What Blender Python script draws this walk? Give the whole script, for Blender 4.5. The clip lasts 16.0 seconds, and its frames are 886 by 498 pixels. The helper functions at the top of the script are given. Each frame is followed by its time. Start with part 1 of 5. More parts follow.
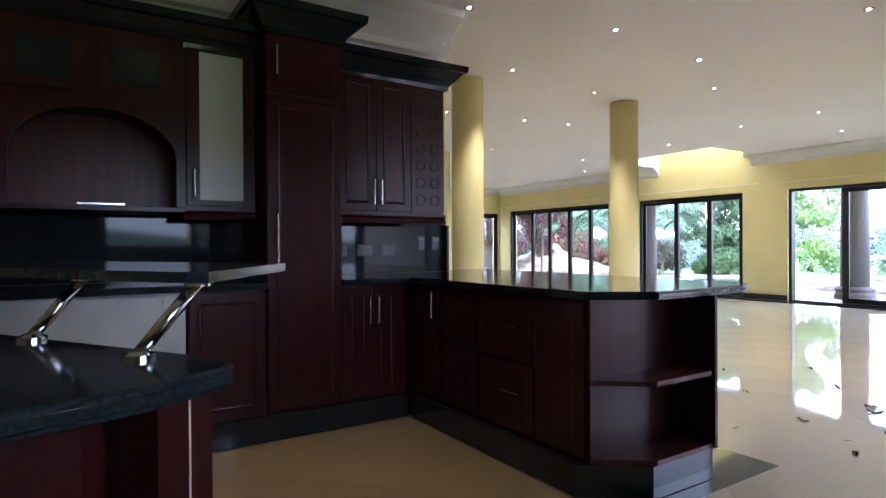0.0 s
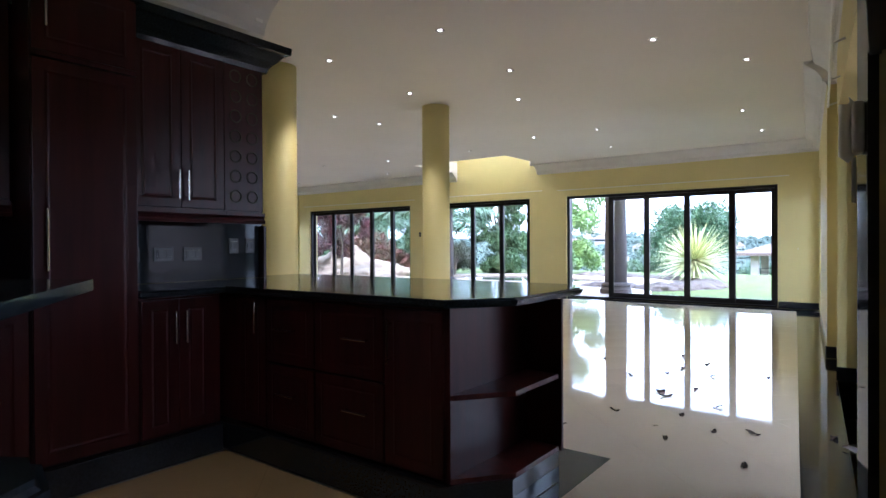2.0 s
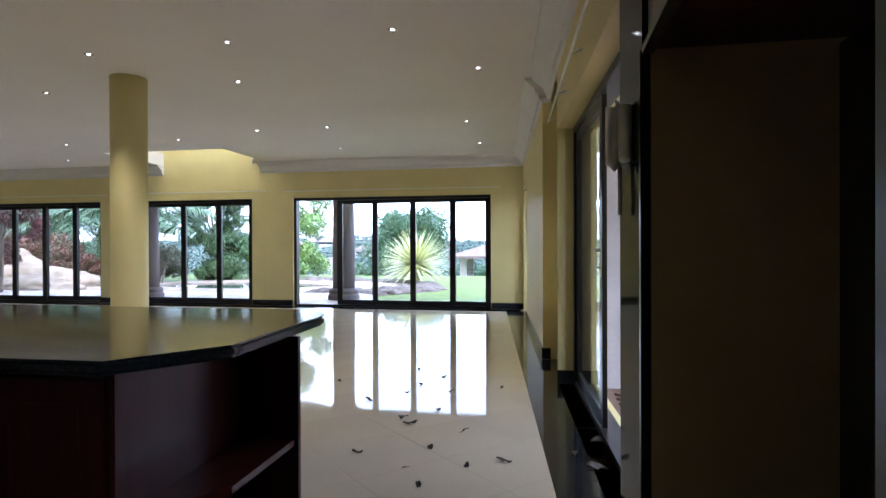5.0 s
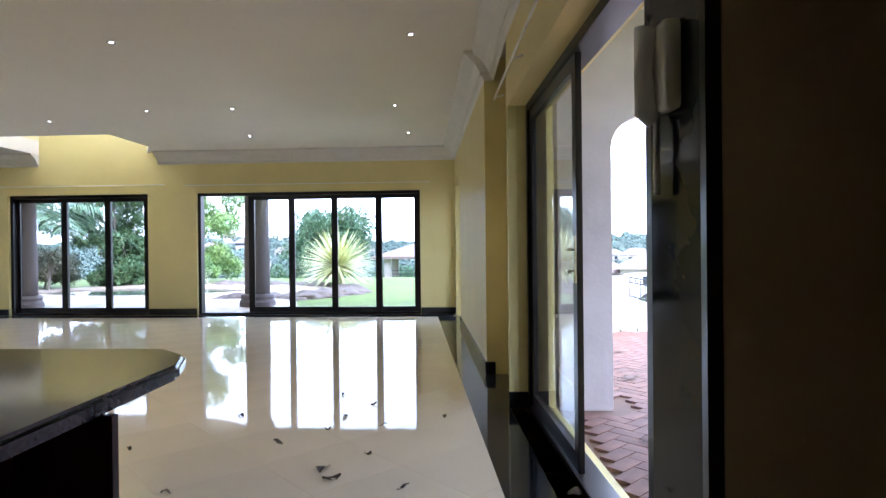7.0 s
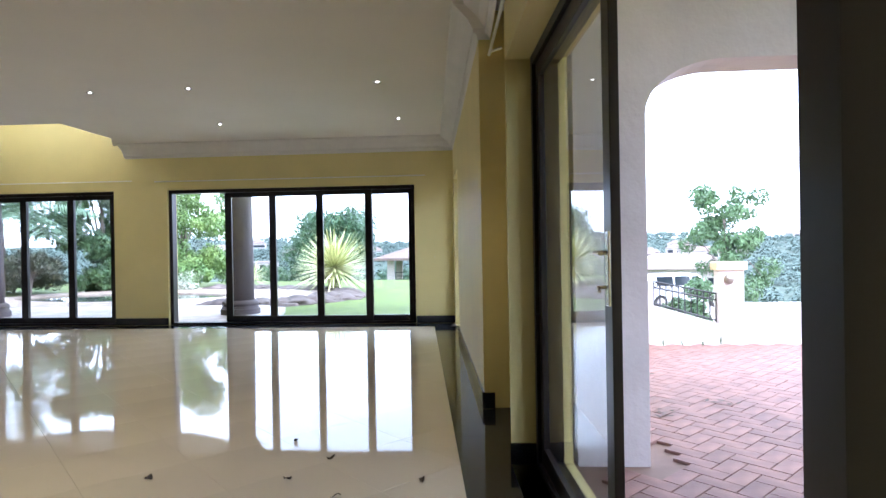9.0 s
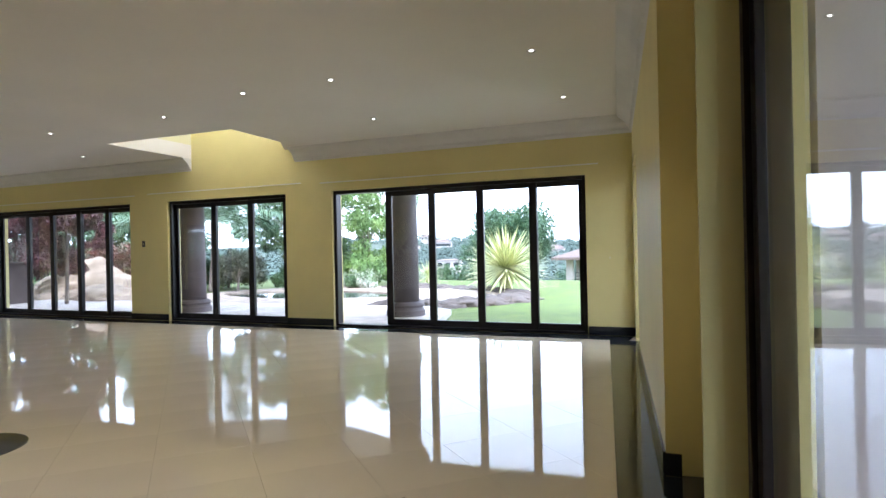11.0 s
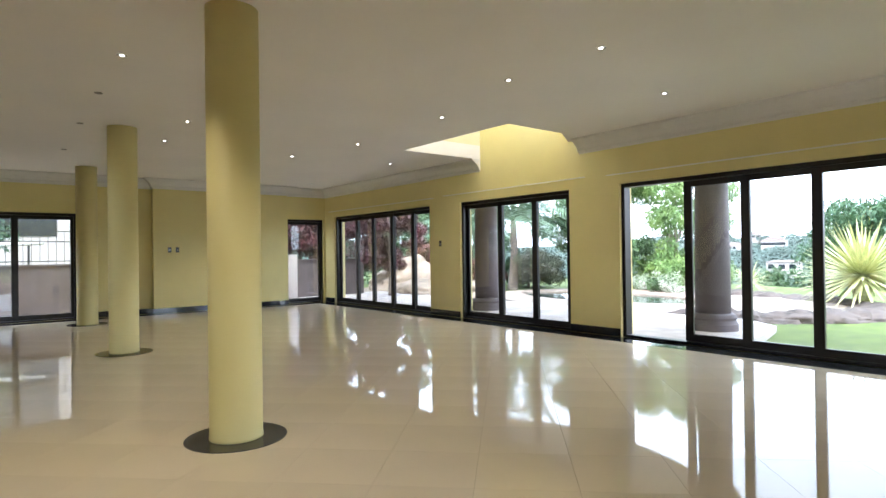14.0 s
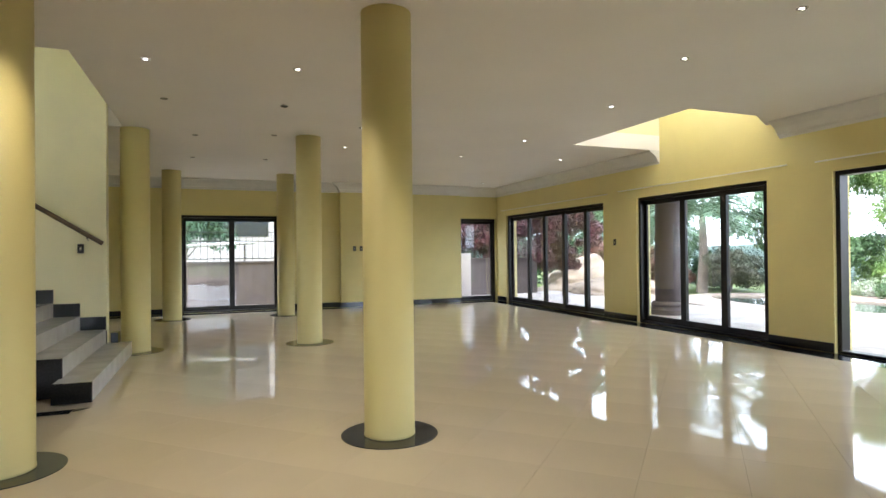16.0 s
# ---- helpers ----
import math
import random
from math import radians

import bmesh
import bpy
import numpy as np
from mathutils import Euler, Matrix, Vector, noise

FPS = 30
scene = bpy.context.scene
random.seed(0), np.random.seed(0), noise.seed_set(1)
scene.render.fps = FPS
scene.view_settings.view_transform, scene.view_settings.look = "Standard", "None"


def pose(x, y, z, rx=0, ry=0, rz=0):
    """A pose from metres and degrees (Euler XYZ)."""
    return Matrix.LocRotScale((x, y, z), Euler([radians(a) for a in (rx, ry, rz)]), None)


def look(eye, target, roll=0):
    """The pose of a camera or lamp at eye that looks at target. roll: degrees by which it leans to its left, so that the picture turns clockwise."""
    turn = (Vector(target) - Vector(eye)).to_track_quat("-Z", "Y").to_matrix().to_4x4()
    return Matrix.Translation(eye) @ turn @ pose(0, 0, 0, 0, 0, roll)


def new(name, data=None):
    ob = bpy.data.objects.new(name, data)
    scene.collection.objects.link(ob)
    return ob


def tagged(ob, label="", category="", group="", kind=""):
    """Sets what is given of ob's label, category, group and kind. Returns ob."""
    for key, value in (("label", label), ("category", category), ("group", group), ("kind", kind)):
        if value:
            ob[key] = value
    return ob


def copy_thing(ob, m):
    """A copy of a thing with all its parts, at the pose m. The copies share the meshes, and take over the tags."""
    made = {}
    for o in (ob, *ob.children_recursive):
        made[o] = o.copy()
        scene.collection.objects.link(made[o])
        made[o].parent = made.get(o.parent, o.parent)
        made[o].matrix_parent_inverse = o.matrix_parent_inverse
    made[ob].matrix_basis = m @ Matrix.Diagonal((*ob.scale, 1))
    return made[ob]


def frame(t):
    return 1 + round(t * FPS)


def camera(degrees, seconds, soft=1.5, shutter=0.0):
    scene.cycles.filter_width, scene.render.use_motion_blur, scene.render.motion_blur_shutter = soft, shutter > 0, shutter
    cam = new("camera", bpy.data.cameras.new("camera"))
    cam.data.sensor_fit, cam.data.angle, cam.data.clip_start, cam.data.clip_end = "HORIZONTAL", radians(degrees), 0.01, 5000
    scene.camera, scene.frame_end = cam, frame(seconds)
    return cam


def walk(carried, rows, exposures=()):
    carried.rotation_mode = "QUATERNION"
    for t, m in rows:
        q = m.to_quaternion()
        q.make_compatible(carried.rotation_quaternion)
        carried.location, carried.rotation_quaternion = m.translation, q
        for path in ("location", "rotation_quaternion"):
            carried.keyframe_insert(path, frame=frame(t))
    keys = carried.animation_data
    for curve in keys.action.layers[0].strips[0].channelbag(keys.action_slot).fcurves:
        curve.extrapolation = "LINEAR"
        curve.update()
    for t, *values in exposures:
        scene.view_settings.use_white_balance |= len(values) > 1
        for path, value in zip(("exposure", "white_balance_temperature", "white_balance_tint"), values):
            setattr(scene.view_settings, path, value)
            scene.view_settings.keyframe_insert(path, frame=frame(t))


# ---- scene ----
cam = camera(74.5, 16.0)
PATH = [
    (0, (5.922, -11.821, 1.131), (4.241, -10.738, 1.119), -0.3),
    (0.5, (5.835, -11.795, 1.117), (4.221, -10.614, 1.109), -0.3),
    (1, (5.733, -11.788, 1.12), (4.208, -10.494, 1.111), -0.4),
    (1.5, (5.629, -11.785, 1.14), (4.233, -10.353, 1.128), -0.4),
    (2, (5.522, -11.803, 1.147), (4.317, -10.206, 1.134), -0.3),
    (2.5, (5.453, -11.785, 1.154), (4.426, -10.068, 1.14), -0.3),
    (3, (5.391, -11.681, 1.156), (4.503, -9.889, 1.143), -0.4),
    (3.5, (5.341, -11.558, 1.162), (4.587, -9.706, 1.152), -0.3),
    (4, (5.262, -11.411, 1.182), (4.666, -9.502, 1.169), -0.4),
    (4.5, (5.175, -11.304, 1.207), (4.73, -9.354, 1.191), -0.4),
    (4.7, (5.169, -11.241, 1.199), (4.759, -9.283, 1.188), -0.3),
    (7, (4.955, -10.266, 1.193), (4.855, -8.269, 1.184), -0.6),
    (7.5, (4.976, -10.014, 1.183), (4.889, -8.016, 1.173), -0.7),
    (8, (4.991, -9.743, 1.208), (4.913, -7.745, 1.193), -0.8),
    (8.2, (5.009, -9.628, 1.196), (4.931, -7.629, 1.185), -0.8),
    (10.3, (5.15, -8.441, 1.219), (4.7, -6.492, 1.211), -1.4),
    (10.5, (5.162, -8.335, 1.224), (4.633, -6.406, 1.218), -1.4),
    (11, (5.133, -8.155, 1.223), (4.401, -6.294, 1.222), -1.2),
    (11.5, (5.068, -7.945, 1.258), (4.176, -6.155, 1.251), -1.3),
    (12, (5.026, -7.813, 1.253), (3.958, -6.122, 1.254), -1.3),
    (12.5, (5.028, -7.648, 1.243), (3.782, -6.083, 1.251), -1.1),
    (13, (5.021, -7.51, 1.241), (3.641, -6.063, 1.254), -0.9),
    (13.5, (4.962, -7.361, 1.236), (3.493, -6.004, 1.25), -0.8),
    (14, (4.924, -7.213, 1.244), (3.365, -5.96, 1.257), -0.8),
    (14.5, (4.9, -7.058, 1.254), (3.254, -5.922, 1.267), -0.8),
    (15, (4.881, -6.977, 1.265), (3.135, -6.0, 1.278), -0.8),
    (15.5, (4.871, -6.944, 1.257), (3.057, -6.102, 1.27), -0.7),
    (16, (4.839, -6.942, 1.255), (2.976, -6.216, 1.27), -0.6),
]
walk(cam, [(t, look(eye, target, roll)) for t, eye, target, roll in PATH], exposures=[(0,2.4,5050,16),(1.5,1.95,5050,15),(3.5,1.42,5050,15),(4.5,1.42,5100,15),(7,1.6,5150,15),(8,1.55,5200,15),(11,1.4,5450,12),(12.5,1.5,5600,10),(16,1.7,5900,9)])

# ---- world, sun ----
world = bpy.data.worlds.new("sky")
scene.world = world
world.use_nodes = True
wn = world.node_tree
sky = wn.nodes.new("ShaderNodeTexSky")
sky.sky_type = "NISHITA"
sky.sun_disc = False
sky.sun_elevation = radians(55)
sky.sun_rotation = radians(150)
sky.air_density, sky.dust_density, sky.ozone_density = 1.0, 4.0, 1.0
wash = wn.nodes.new("ShaderNodeMixRGB")
wash.inputs[0].default_value = 0.6
wash.inputs[2].default_value = (25, 26, 27.8, 1)
wn.links.new(sky.outputs[0], wash.inputs[1])
bg = wn.nodes["Background"]
wn.links.new(wash.outputs[0], bg.inputs[0])
bg.inputs[1].default_value = 0.15
sun = new("sun", bpy.data.lights.new("sun", "SUN"))
sun.data.energy, sun.data.angle, sun.data.color = 1.5, radians(14), (1, 0.96, 0.9)
sun.rotation_euler = (radians(35), 0, radians(30))
scene.view_settings.exposure = 1.15


# ---- materials ----
def mat(name, col, rough=0.5, metal=0.0, vary=0.08, scale=6.0, bump=0.0, bscale=60.0, spec=0.5, stretch=(1, 1, 1),
        col2=None, coat=0.0, trans=0.0, emit=0.0, rvary=0.0, random_amount=0.0):
    m = bpy.data.materials.new(name)
    m.use_nodes = True
    nt = m.node_tree
    b = nt.nodes["Principled BSDF"]
    b.inputs["Roughness"].default_value = rough
    b.inputs["Metallic"].default_value = metal
    b.inputs["Specular IOR Level"].default_value = spec
    b.inputs["Coat Weight"].default_value = coat
    b.inputs["Transmission Weight"].default_value = trans
    tc = nt.nodes.new("ShaderNodeTexCoord")
    mp = nt.nodes.new("ShaderNodeMapping")
    mp.inputs["Scale"].default_value = stretch
    nt.links.new(tc.outputs["Object"], mp.inputs[0])
    n1 = nt.nodes.new("ShaderNodeTexNoise")
    n1.inputs["Scale"].default_value = scale
    n1.inputs["Detail"].default_value = 8
    nt.links.new(mp.outputs[0], n1.inputs["Vector"])
    ramp = nt.nodes.new("ShaderNodeMixRGB")
    c = col
    d = col2 if col2 else tuple(max(0, v * (1 - vary * 2)) for v in c)
    ramp.inputs[1].default_value = (*d, 1)
    ramp.inputs[2].default_value = (*c, 1)
    cr = nt.nodes.new("ShaderNodeMapRange")
    cr.inputs[1].default_value, cr.inputs[2].default_value = 0.35, 0.65
    nt.links.new(n1.outputs[0], cr.inputs[0])
    nt.links.new(cr.outputs[0], ramp.inputs[0])
    out = ramp.outputs[0]
    if random_amount:
        oi = nt.nodes.new("ShaderNodeObjectInfo")
        hv = nt.nodes.new("ShaderNodeHueSaturation")
        mr = nt.nodes.new("ShaderNodeMapRange")
        mr.inputs[3].default_value, mr.inputs[4].default_value = 1 - random_amount, 1 + random_amount
        nt.links.new(oi.outputs["Random"], mr.inputs[0])
        nt.links.new(mr.outputs[0], hv.inputs["Value"])
        nt.links.new(out, hv.inputs["Color"])
        out = hv.outputs[0]
    nt.links.new(out, b.inputs["Base Color"])
    if rvary:
        n3 = nt.nodes.new("ShaderNodeTexNoise")
        n3.inputs["Scale"].default_value = 1.7
        r = nt.nodes.new("ShaderNodeMapRange")
        r.inputs[3].default_value, r.inputs[4].default_value = max(0, rough - rvary), rough + rvary
        nt.links.new(tc.outputs["Object"], n3.inputs["Vector"])
        nt.links.new(n3.outputs[0], r.inputs[0])
        nt.links.new(r.outputs[0], b.inputs["Roughness"])
    if bump:
        n2 = nt.nodes.new("ShaderNodeTexNoise")
        n2.inputs["Scale"].default_value = bscale
        n2.inputs["Detail"].default_value = 6
        nt.links.new(mp.outputs[0], n2.inputs["Vector"])
        bp = nt.nodes.new("ShaderNodeBump")
        bp.inputs["Strength"].default_value = bump
        bp.inputs["Distance"].default_value = 0.01
        nt.links.new(n2.outputs[0], bp.inputs["Height"])
        nt.links.new(bp.outputs[0], b.inputs["Normal"])
    if emit:
        b.inputs["Emission Color"].default_value = (*col, 1)
        b.inputs["Emission Strength"].default_value = emit
    return m


YELLOW = mat("yellow_paint", (0.78, 0.67, 0.29), 0.55, vary=0.03, scale=1.3, bump=0.12, bscale=90)
CREAM = mat("cream_paint", (0.84, 0.78, 0.50), 0.6, vary=0.04, scale=1.5, bump=0.1)
CEIL = mat("ceiling_paint", (0.88, 0.83, 0.78), 0.7, vary=0.02, scale=0.8, bump=0.05, bscale=40)
COVE = mat("cornice_plaster", (0.76, 0.73, 0.69), 0.6, vary=0.03, scale=3, bump=0.05)
TILE = mat("cream_porcelain", (0.71, 0.605, 0.445), 0.035, vary=0.035, scale=1.1, spec=0.285, rvary=0.01, random_amount=0.006)
BLACKTILE = mat("black_granite_tile", (0.014, 0.015, 0.018), 0.07, vary=0.3, scale=90, spec=0.5, col2=(0.022, 0.024, 0.028))
# Kitchen copy of the cream tile, with warm downlight glow put into its colour.
TILEK = mat("lamp_warmed_porcelain", (0.66, 0.43, 0.19), 0.07, vary=0.05, scale=1.1, spec=0.6, rvary=0.02, random_amount=0.02)
GRANITE = mat("black_granite", (0.012, 0.014, 0.017), 0.10, scale=110, spec=0.28, col2=(0.026, 0.032, 0.036))
TAN = mat("tan_paint", (0.74, 0.56, 0.34), 0.6, vary=0.05, scale=1.5, bump=0.1)
FLOWER = mat("white_flower", (0.5, 0.52, 0.45), 0.6, scale=3, col2=(0.16, 0.24, 0.1))
GROUT = mat("grout", (0.42, 0.35, 0.26), 0.8)
MAHOG = mat("mahogany", (0.05, 0.009, 0.008), 0.3, scale=4, stretch=(6, 6, 0.5), col2=(0.032, 0.006, 0.0055), bump=0.04, bscale=25, spec=0.285)
MAHOG2 = mat("mahogany_inside", (0.12, 0.02, 0.015), 0.4, scale=4, stretch=(6, 6, 0.5), col2=(0.06, 0.01, 0.008))
BRONZE = mat("bronze_aluminium", (0.018, 0.014, 0.013), 0.32, metal=0.3, vary=0.1)
STEEL = mat("brushed_steel", (0.62, 0.60, 0.58), 0.25, metal=1.0, vary=0.05)
CHROME = mat("chrome", (0.6, 0.6, 0.62), 0.18, metal=1.0, vary=0.02)
WHITEP = mat("white_plastic", (0.86, 0.83, 0.77), 0.35, vary=0.03)
WHITEB = mat("white_board", (0.62, 0.60, 0.58), 0.5, vary=0.03)
BLACKP = mat("black_plastic", (0.02, 0.018, 0.016), 0.35)
FROST = mat("frosted_glass", (0.72, 0.73, 0.72), 0.5, vary=0.02)
YARD = mat("mauve_render", (0.11, 0.088, 0.084), 0.85, scale=1.4, col2=(0.07, 0.055, 0.052), bump=0.2)
STONE = mat("purple_stone", (0.115, 0.09, 0.093), 0.75, vary=0.12, scale=8, bump=0.3, bscale=60)
MARBLE = mat("white_marble", (0.62, 0.58, 0.52), 0.12, vary=0.08, scale=4)
GRASS = mat("lawn", (0.115, 0.155, 0.022), 0.9, scale=3, col2=(0.07, 0.105, 0.016), bump=0.6, bscale=90)
TERRACE = mat("pale_terrace_stone", (0.55, 0.49, 0.45), 0.7, scale=2.2, col2=(0.38, 0.335, 0.30), bump=0.4, bscale=12)
PAVE = mat("flagstone", (0.36, 0.31, 0.27), 0.7, scale=2.2, col2=(0.20, 0.17, 0.15), bump=0.5, bscale=12)
ROCK = mat("sand_rock", (0.40, 0.31, 0.23), 0.85, scale=2.5, col2=(0.22, 0.165, 0.12), bump=0.8, bscale=9)
DARKROCK = mat("dark_rock", (0.13, 0.10, 0.085), 0.85, scale=5, col2=(0.05, 0.04, 0.035), bump=0.9, bscale=12)
POOLSTONE = mat("warm_pool_stone", (0.40, 0.32, 0.255), 0.75, scale=3.5, col2=(0.24, 0.185, 0.145), bump=0.5, bscale=14)
WATER = mat("pool_water", (0.09, 0.115, 0.10), 0.03, vary=0.2, bump=0.08, bscale=5, spec=0.6)
BRICK = mat("red_paver", (0.22, 0.115, 0.092), 0.75, scale=6, col2=(0.15, 0.08, 0.065), bump=0.3, bscale=60, random_amount=0.15)
WOODF = mat("woodland_floor", (0.06, 0.085, 0.06), 0.95, scale=0.3, col2=(0.04, 0.06, 0.04))
# Paler, bluer copy of wooded_hill: distance haze is put into the colour.
HILL2 = mat("haze_tinted_hill", (0.092, 0.125, 0.105), 0.95, scale=0.4, col2=(0.07, 0.10, 0.085))
BOTTLE = mat("dark_bottle_disc", (0.10, 0.085, 0.06), 0.25, vary=0.2)
SANDJ = mat("paver_sand", (0.20, 0.13, 0.10), 0.9, vary=0.1)
RENDERW = mat("pale_render", (0.54, 0.485, 0.485), 0.85, scale=1.6, col2=(0.43, 0.38, 0.38), bump=0.35, bscale=30)
LEAFD = mat("leaf_dark", (0.065, 0.125, 0.05), 0.55, scale=2, col2=(0.03, 0.08, 0.035))
LEAFM = mat("leaf_mid", (0.095, 0.165, 0.06), 0.5, scale=2, col2=(0.04, 0.085, 0.03))
LEAFL = mat("leaf_light", (0.17, 0.26, 0.065), 0.5, scale=2, col2=(0.07, 0.14, 0.035))
LEAFR = mat("leaf_red", (0.15, 0.045, 0.055), 0.5, scale=3, col2=(0.07, 0.045, 0.035))
LEAFO = mat("leaf_rust", (0.20, 0.06, 0.05), 0.5, scale=3, col2=(0.09, 0.085, 0.04))
AGAVE = mat("agave_leaf", (0.66, 0.64, 0.34), 0.45, scale=3, col2=(0.36, 0.40, 0.16))
BARK = mat("bark", (0.22, 0.18, 0.15), 0.9, scale=8, col2=(0.10, 0.08, 0.07), bump=0.5, bscale=30)
SPLASH = mat("black_splash_glass", (0.016, 0.019, 0.022), 0.05, spec=0.16)
ROOFT = mat("clay_roof", (0.19, 0.135, 0.115), 0.8, scale=20, col2=(0.11, 0.08, 0.07), stretch=(1, 1, 1), bump=0.5, bscale=20)
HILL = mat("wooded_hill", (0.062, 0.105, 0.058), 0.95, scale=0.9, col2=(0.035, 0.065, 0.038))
DULL = mat("dull_nickel", (0.30, 0.27, 0.23), 0.35, metal=0.7)
HOUSEW = mat("house_wall", (0.42, 0.37, 0.34), 0.8)
GLASSD = mat("dark_glass", (0.022, 0.028, 0.034), 0.06, spec=0.45)
DRYLEAF = mat("dry_leaf", (0.10, 0.07, 0.045), 0.8, scale=30, col2=(0.04, 0.03, 0.02))
LAMP = mat("lamp_glow", (1.0, 0.93, 0.80), 0.5, emit=6)
LAMPOFF = mat("lamp_off", (0.25, 0.24, 0.22), 0.3)
CARW = mat("car_white", (0.7, 0.7, 0.7), 0.2, vary=0.02)
RAILM = mat("iron_black", (0.02, 0.02, 0.025), 0.5)


def glass_mat():
    m = bpy.data.materials.new("window_glass")
    m.use_nodes = True
    nt = m.node_tree
    nt.nodes.clear()
    o = nt.nodes.new("ShaderNodeOutputMaterial")
    mix = nt.nodes.new("ShaderNodeMixShader")
    tr = nt.nodes.new("ShaderNodeBsdfTransparent")
    tr.inputs[0].default_value = (0.93, 0.95, 0.96, 1)
    gl = nt.nodes.new("ShaderNodeBsdfGlossy")
    gl.inputs["Roughness"].default_value = 0.0
    lw = nt.nodes.new("ShaderNodeLayerWeight")
    pw = nt.nodes.new("ShaderNodeMath")
    pw.operation, pw.inputs[1].default_value = "POWER", 4.5
    ad = nt.nodes.new("ShaderNodeMath")
    ad.operation, ad.inputs[1].default_value, ad.inputs[2].default_value = "MULTIPLY_ADD", 0.75, 0.045
    nt.links.new(lw.outputs["Facing"], pw.inputs[0])
    nt.links.new(pw.outputs[0], ad.inputs[0])
    nt.links.new(ad.outputs[0], mix.inputs[0])
    nt.links.new(tr.outputs[0], mix.inputs[1])
    nt.links.new(gl.outputs[0], mix.inputs[2])
    nt.links.new(mix.outputs[0], o.inputs[0])
    return m


TILE.node_tree.nodes["Principled BSDF"].inputs["IOR"].default_value = 1.38
GLASS = glass_mat()


# ---- mesh helpers ----
def obj(name, bm, material, smooth=False):
    me = bpy.data.meshes.new(name)
    bmesh.ops.recalc_face_normals(bm, faces=bm.faces)
    bm.to_mesh(me)
    bm.free()
    me.materials.append(material)
    if smooth:
        for p in me.polygons:
            p.use_smooth = True
    return new(name, me)


def part(name, bm, material, parent, label="", smooth=False):
    ob = obj(name, bm, material, smooth)
    ob.parent = parent
    if label:
        ob["label"] = label
    return ob


def thing(name, at, label, category, group="", rz=0.0):
    e = new(name)
    e.matrix_basis = pose(*at, 0, 0, rz)
    return tagged(e, label, category, group)


def box(bm, x0, x1, y0, y1, z0, z1, bev=0.0):
    g = bmesh.ops.create_cube(bm, size=1)
    vs = g["verts"]
    for v in vs:
        v.co = Vector(((x0 + x1) / 2 + v.co.x * (x1 - x0), (y0 + y1) / 2 + v.co.y * (y1 - y0), (z0 + z1) / 2 + v.co.z * (z1 - z0)))
    if bev:
        es = list({e for v in vs for e in v.link_edges})
        bmesh.ops.bevel(bm, geom=es, offset=bev, segments=2, affect="EDGES", profile=0.7)
    return bm


def bx(x0, x1, y0, y1, z0, z1, bev=0.0):
    return box(bmesh.new(), x0, x1, y0, y1, z0, z1, bev)


def lathe(profile, seg=32, bm=None, at=(0, 0, 0)):
    """Surface of revolution about z from (radius, height) pairs."""
    bm = bm or bmesh.new()
    rings = []
    for r, z in profile:
        rings.append([bm.verts.new((at[0] + r * math.cos(2 * math.pi * i / seg), at[1] + r * math.sin(2 * math.pi * i / seg), at[2] + z)) for i in range(seg)])
    for a, b in zip(rings, rings[1:]):
        for i in range(seg):
            bm.faces.new((a[i], a[(i + 1) % seg], b[(i + 1) % seg], b[i]))
    bm.faces.new(rings[0][::-1])
    bm.faces.new(rings[-1])
    return bm


def tube(points, r, seg=8, bm=None):
    """Round bar along a list of points."""
    bm = bm or bmesh.new()
    pts = [Vector(p) for p in points]
    rr = r if isinstance(r, (list, tuple)) else [r] * len(pts)
    rings = []
    for i, p in enumerate(pts):
        d = (pts[min(i + 1, len(pts) - 1)] - pts[max(i - 1, 0)]).normalized()
        u = d.cross(Vector((0, 0, 1)) if abs(d.z) < 0.9 else Vector((1, 0, 0))).normalized()
        w = d.cross(u)
        rings.append([bm.verts.new(p + rr[i] * (math.cos(2 * math.pi * k / seg) * u + math.sin(2 * math.pi * k / seg) * w)) for k in range(seg)])
    for a, b in zip(rings, rings[1:]):
        for k in range(seg):
            bm.faces.new((a[k], a[(k + 1) % seg], b[(k + 1) % seg], b[k]))
    bm.faces.new(rings[0][::-1])
    bm.faces.new(rings[-1])
    return bm


def prism(poly, z0, z1, bm=None):
    bm = bm or bmesh.new()
    lo = [bm.verts.new((x, y, z0)) for x, y in poly]
    hi = [bm.verts.new((x, y, z1)) for x, y in poly]
    n = len(poly)
    for i in range(n):
        bm.faces.new((lo[i], lo[(i + 1) % n], hi[(i + 1) % n], hi[i]))
    bm.faces.new(lo[::-1])
    bm.faces.new(hi)
    return bm


def sweep(profile, path, closed=False, bm=None):
    """Sweep a profile of (out, z) along a plan path; out is to the left of the path."""
    bm = bm or bmesh.new()
    n = len(path)
    rings = []
    for i, (x, y) in enumerate(path):
        p = Vector((x, y))
        a = Vector(path[i - 1]) if (i or closed) else None
        b = Vector(path[(i + 1) % n]) if (i < n - 1 or closed) else None
        d1 = (p - a).normalized() if a is not None else (b - p).normalized()
        d2 = (b - p).normalized() if b is not None else d1
        n1, n2 = Vector((-d1.y, d1.x)), Vector((-d2.y, d2.x))
        m = (n1 + n2)
        m = m / max(0.3, m.dot(n1))
        rings.append([bm.verts.new((p.x + m.x * o, p.y + m.y * o, z)) for o, z in profile])
    last = n if closed else n - 1
    k = len(profile)
    for i in range(last):
        a, b = rings[i], rings[(i + 1) % n]
        for j in range(k):
            bm.faces.new((a[j], b[j], b[(j + 1) % k], a[(j + 1) % k]))
    if not closed:
        bm.faces.new(rings[0])
        bm.faces.new(rings[-1][::-1])
    return bm


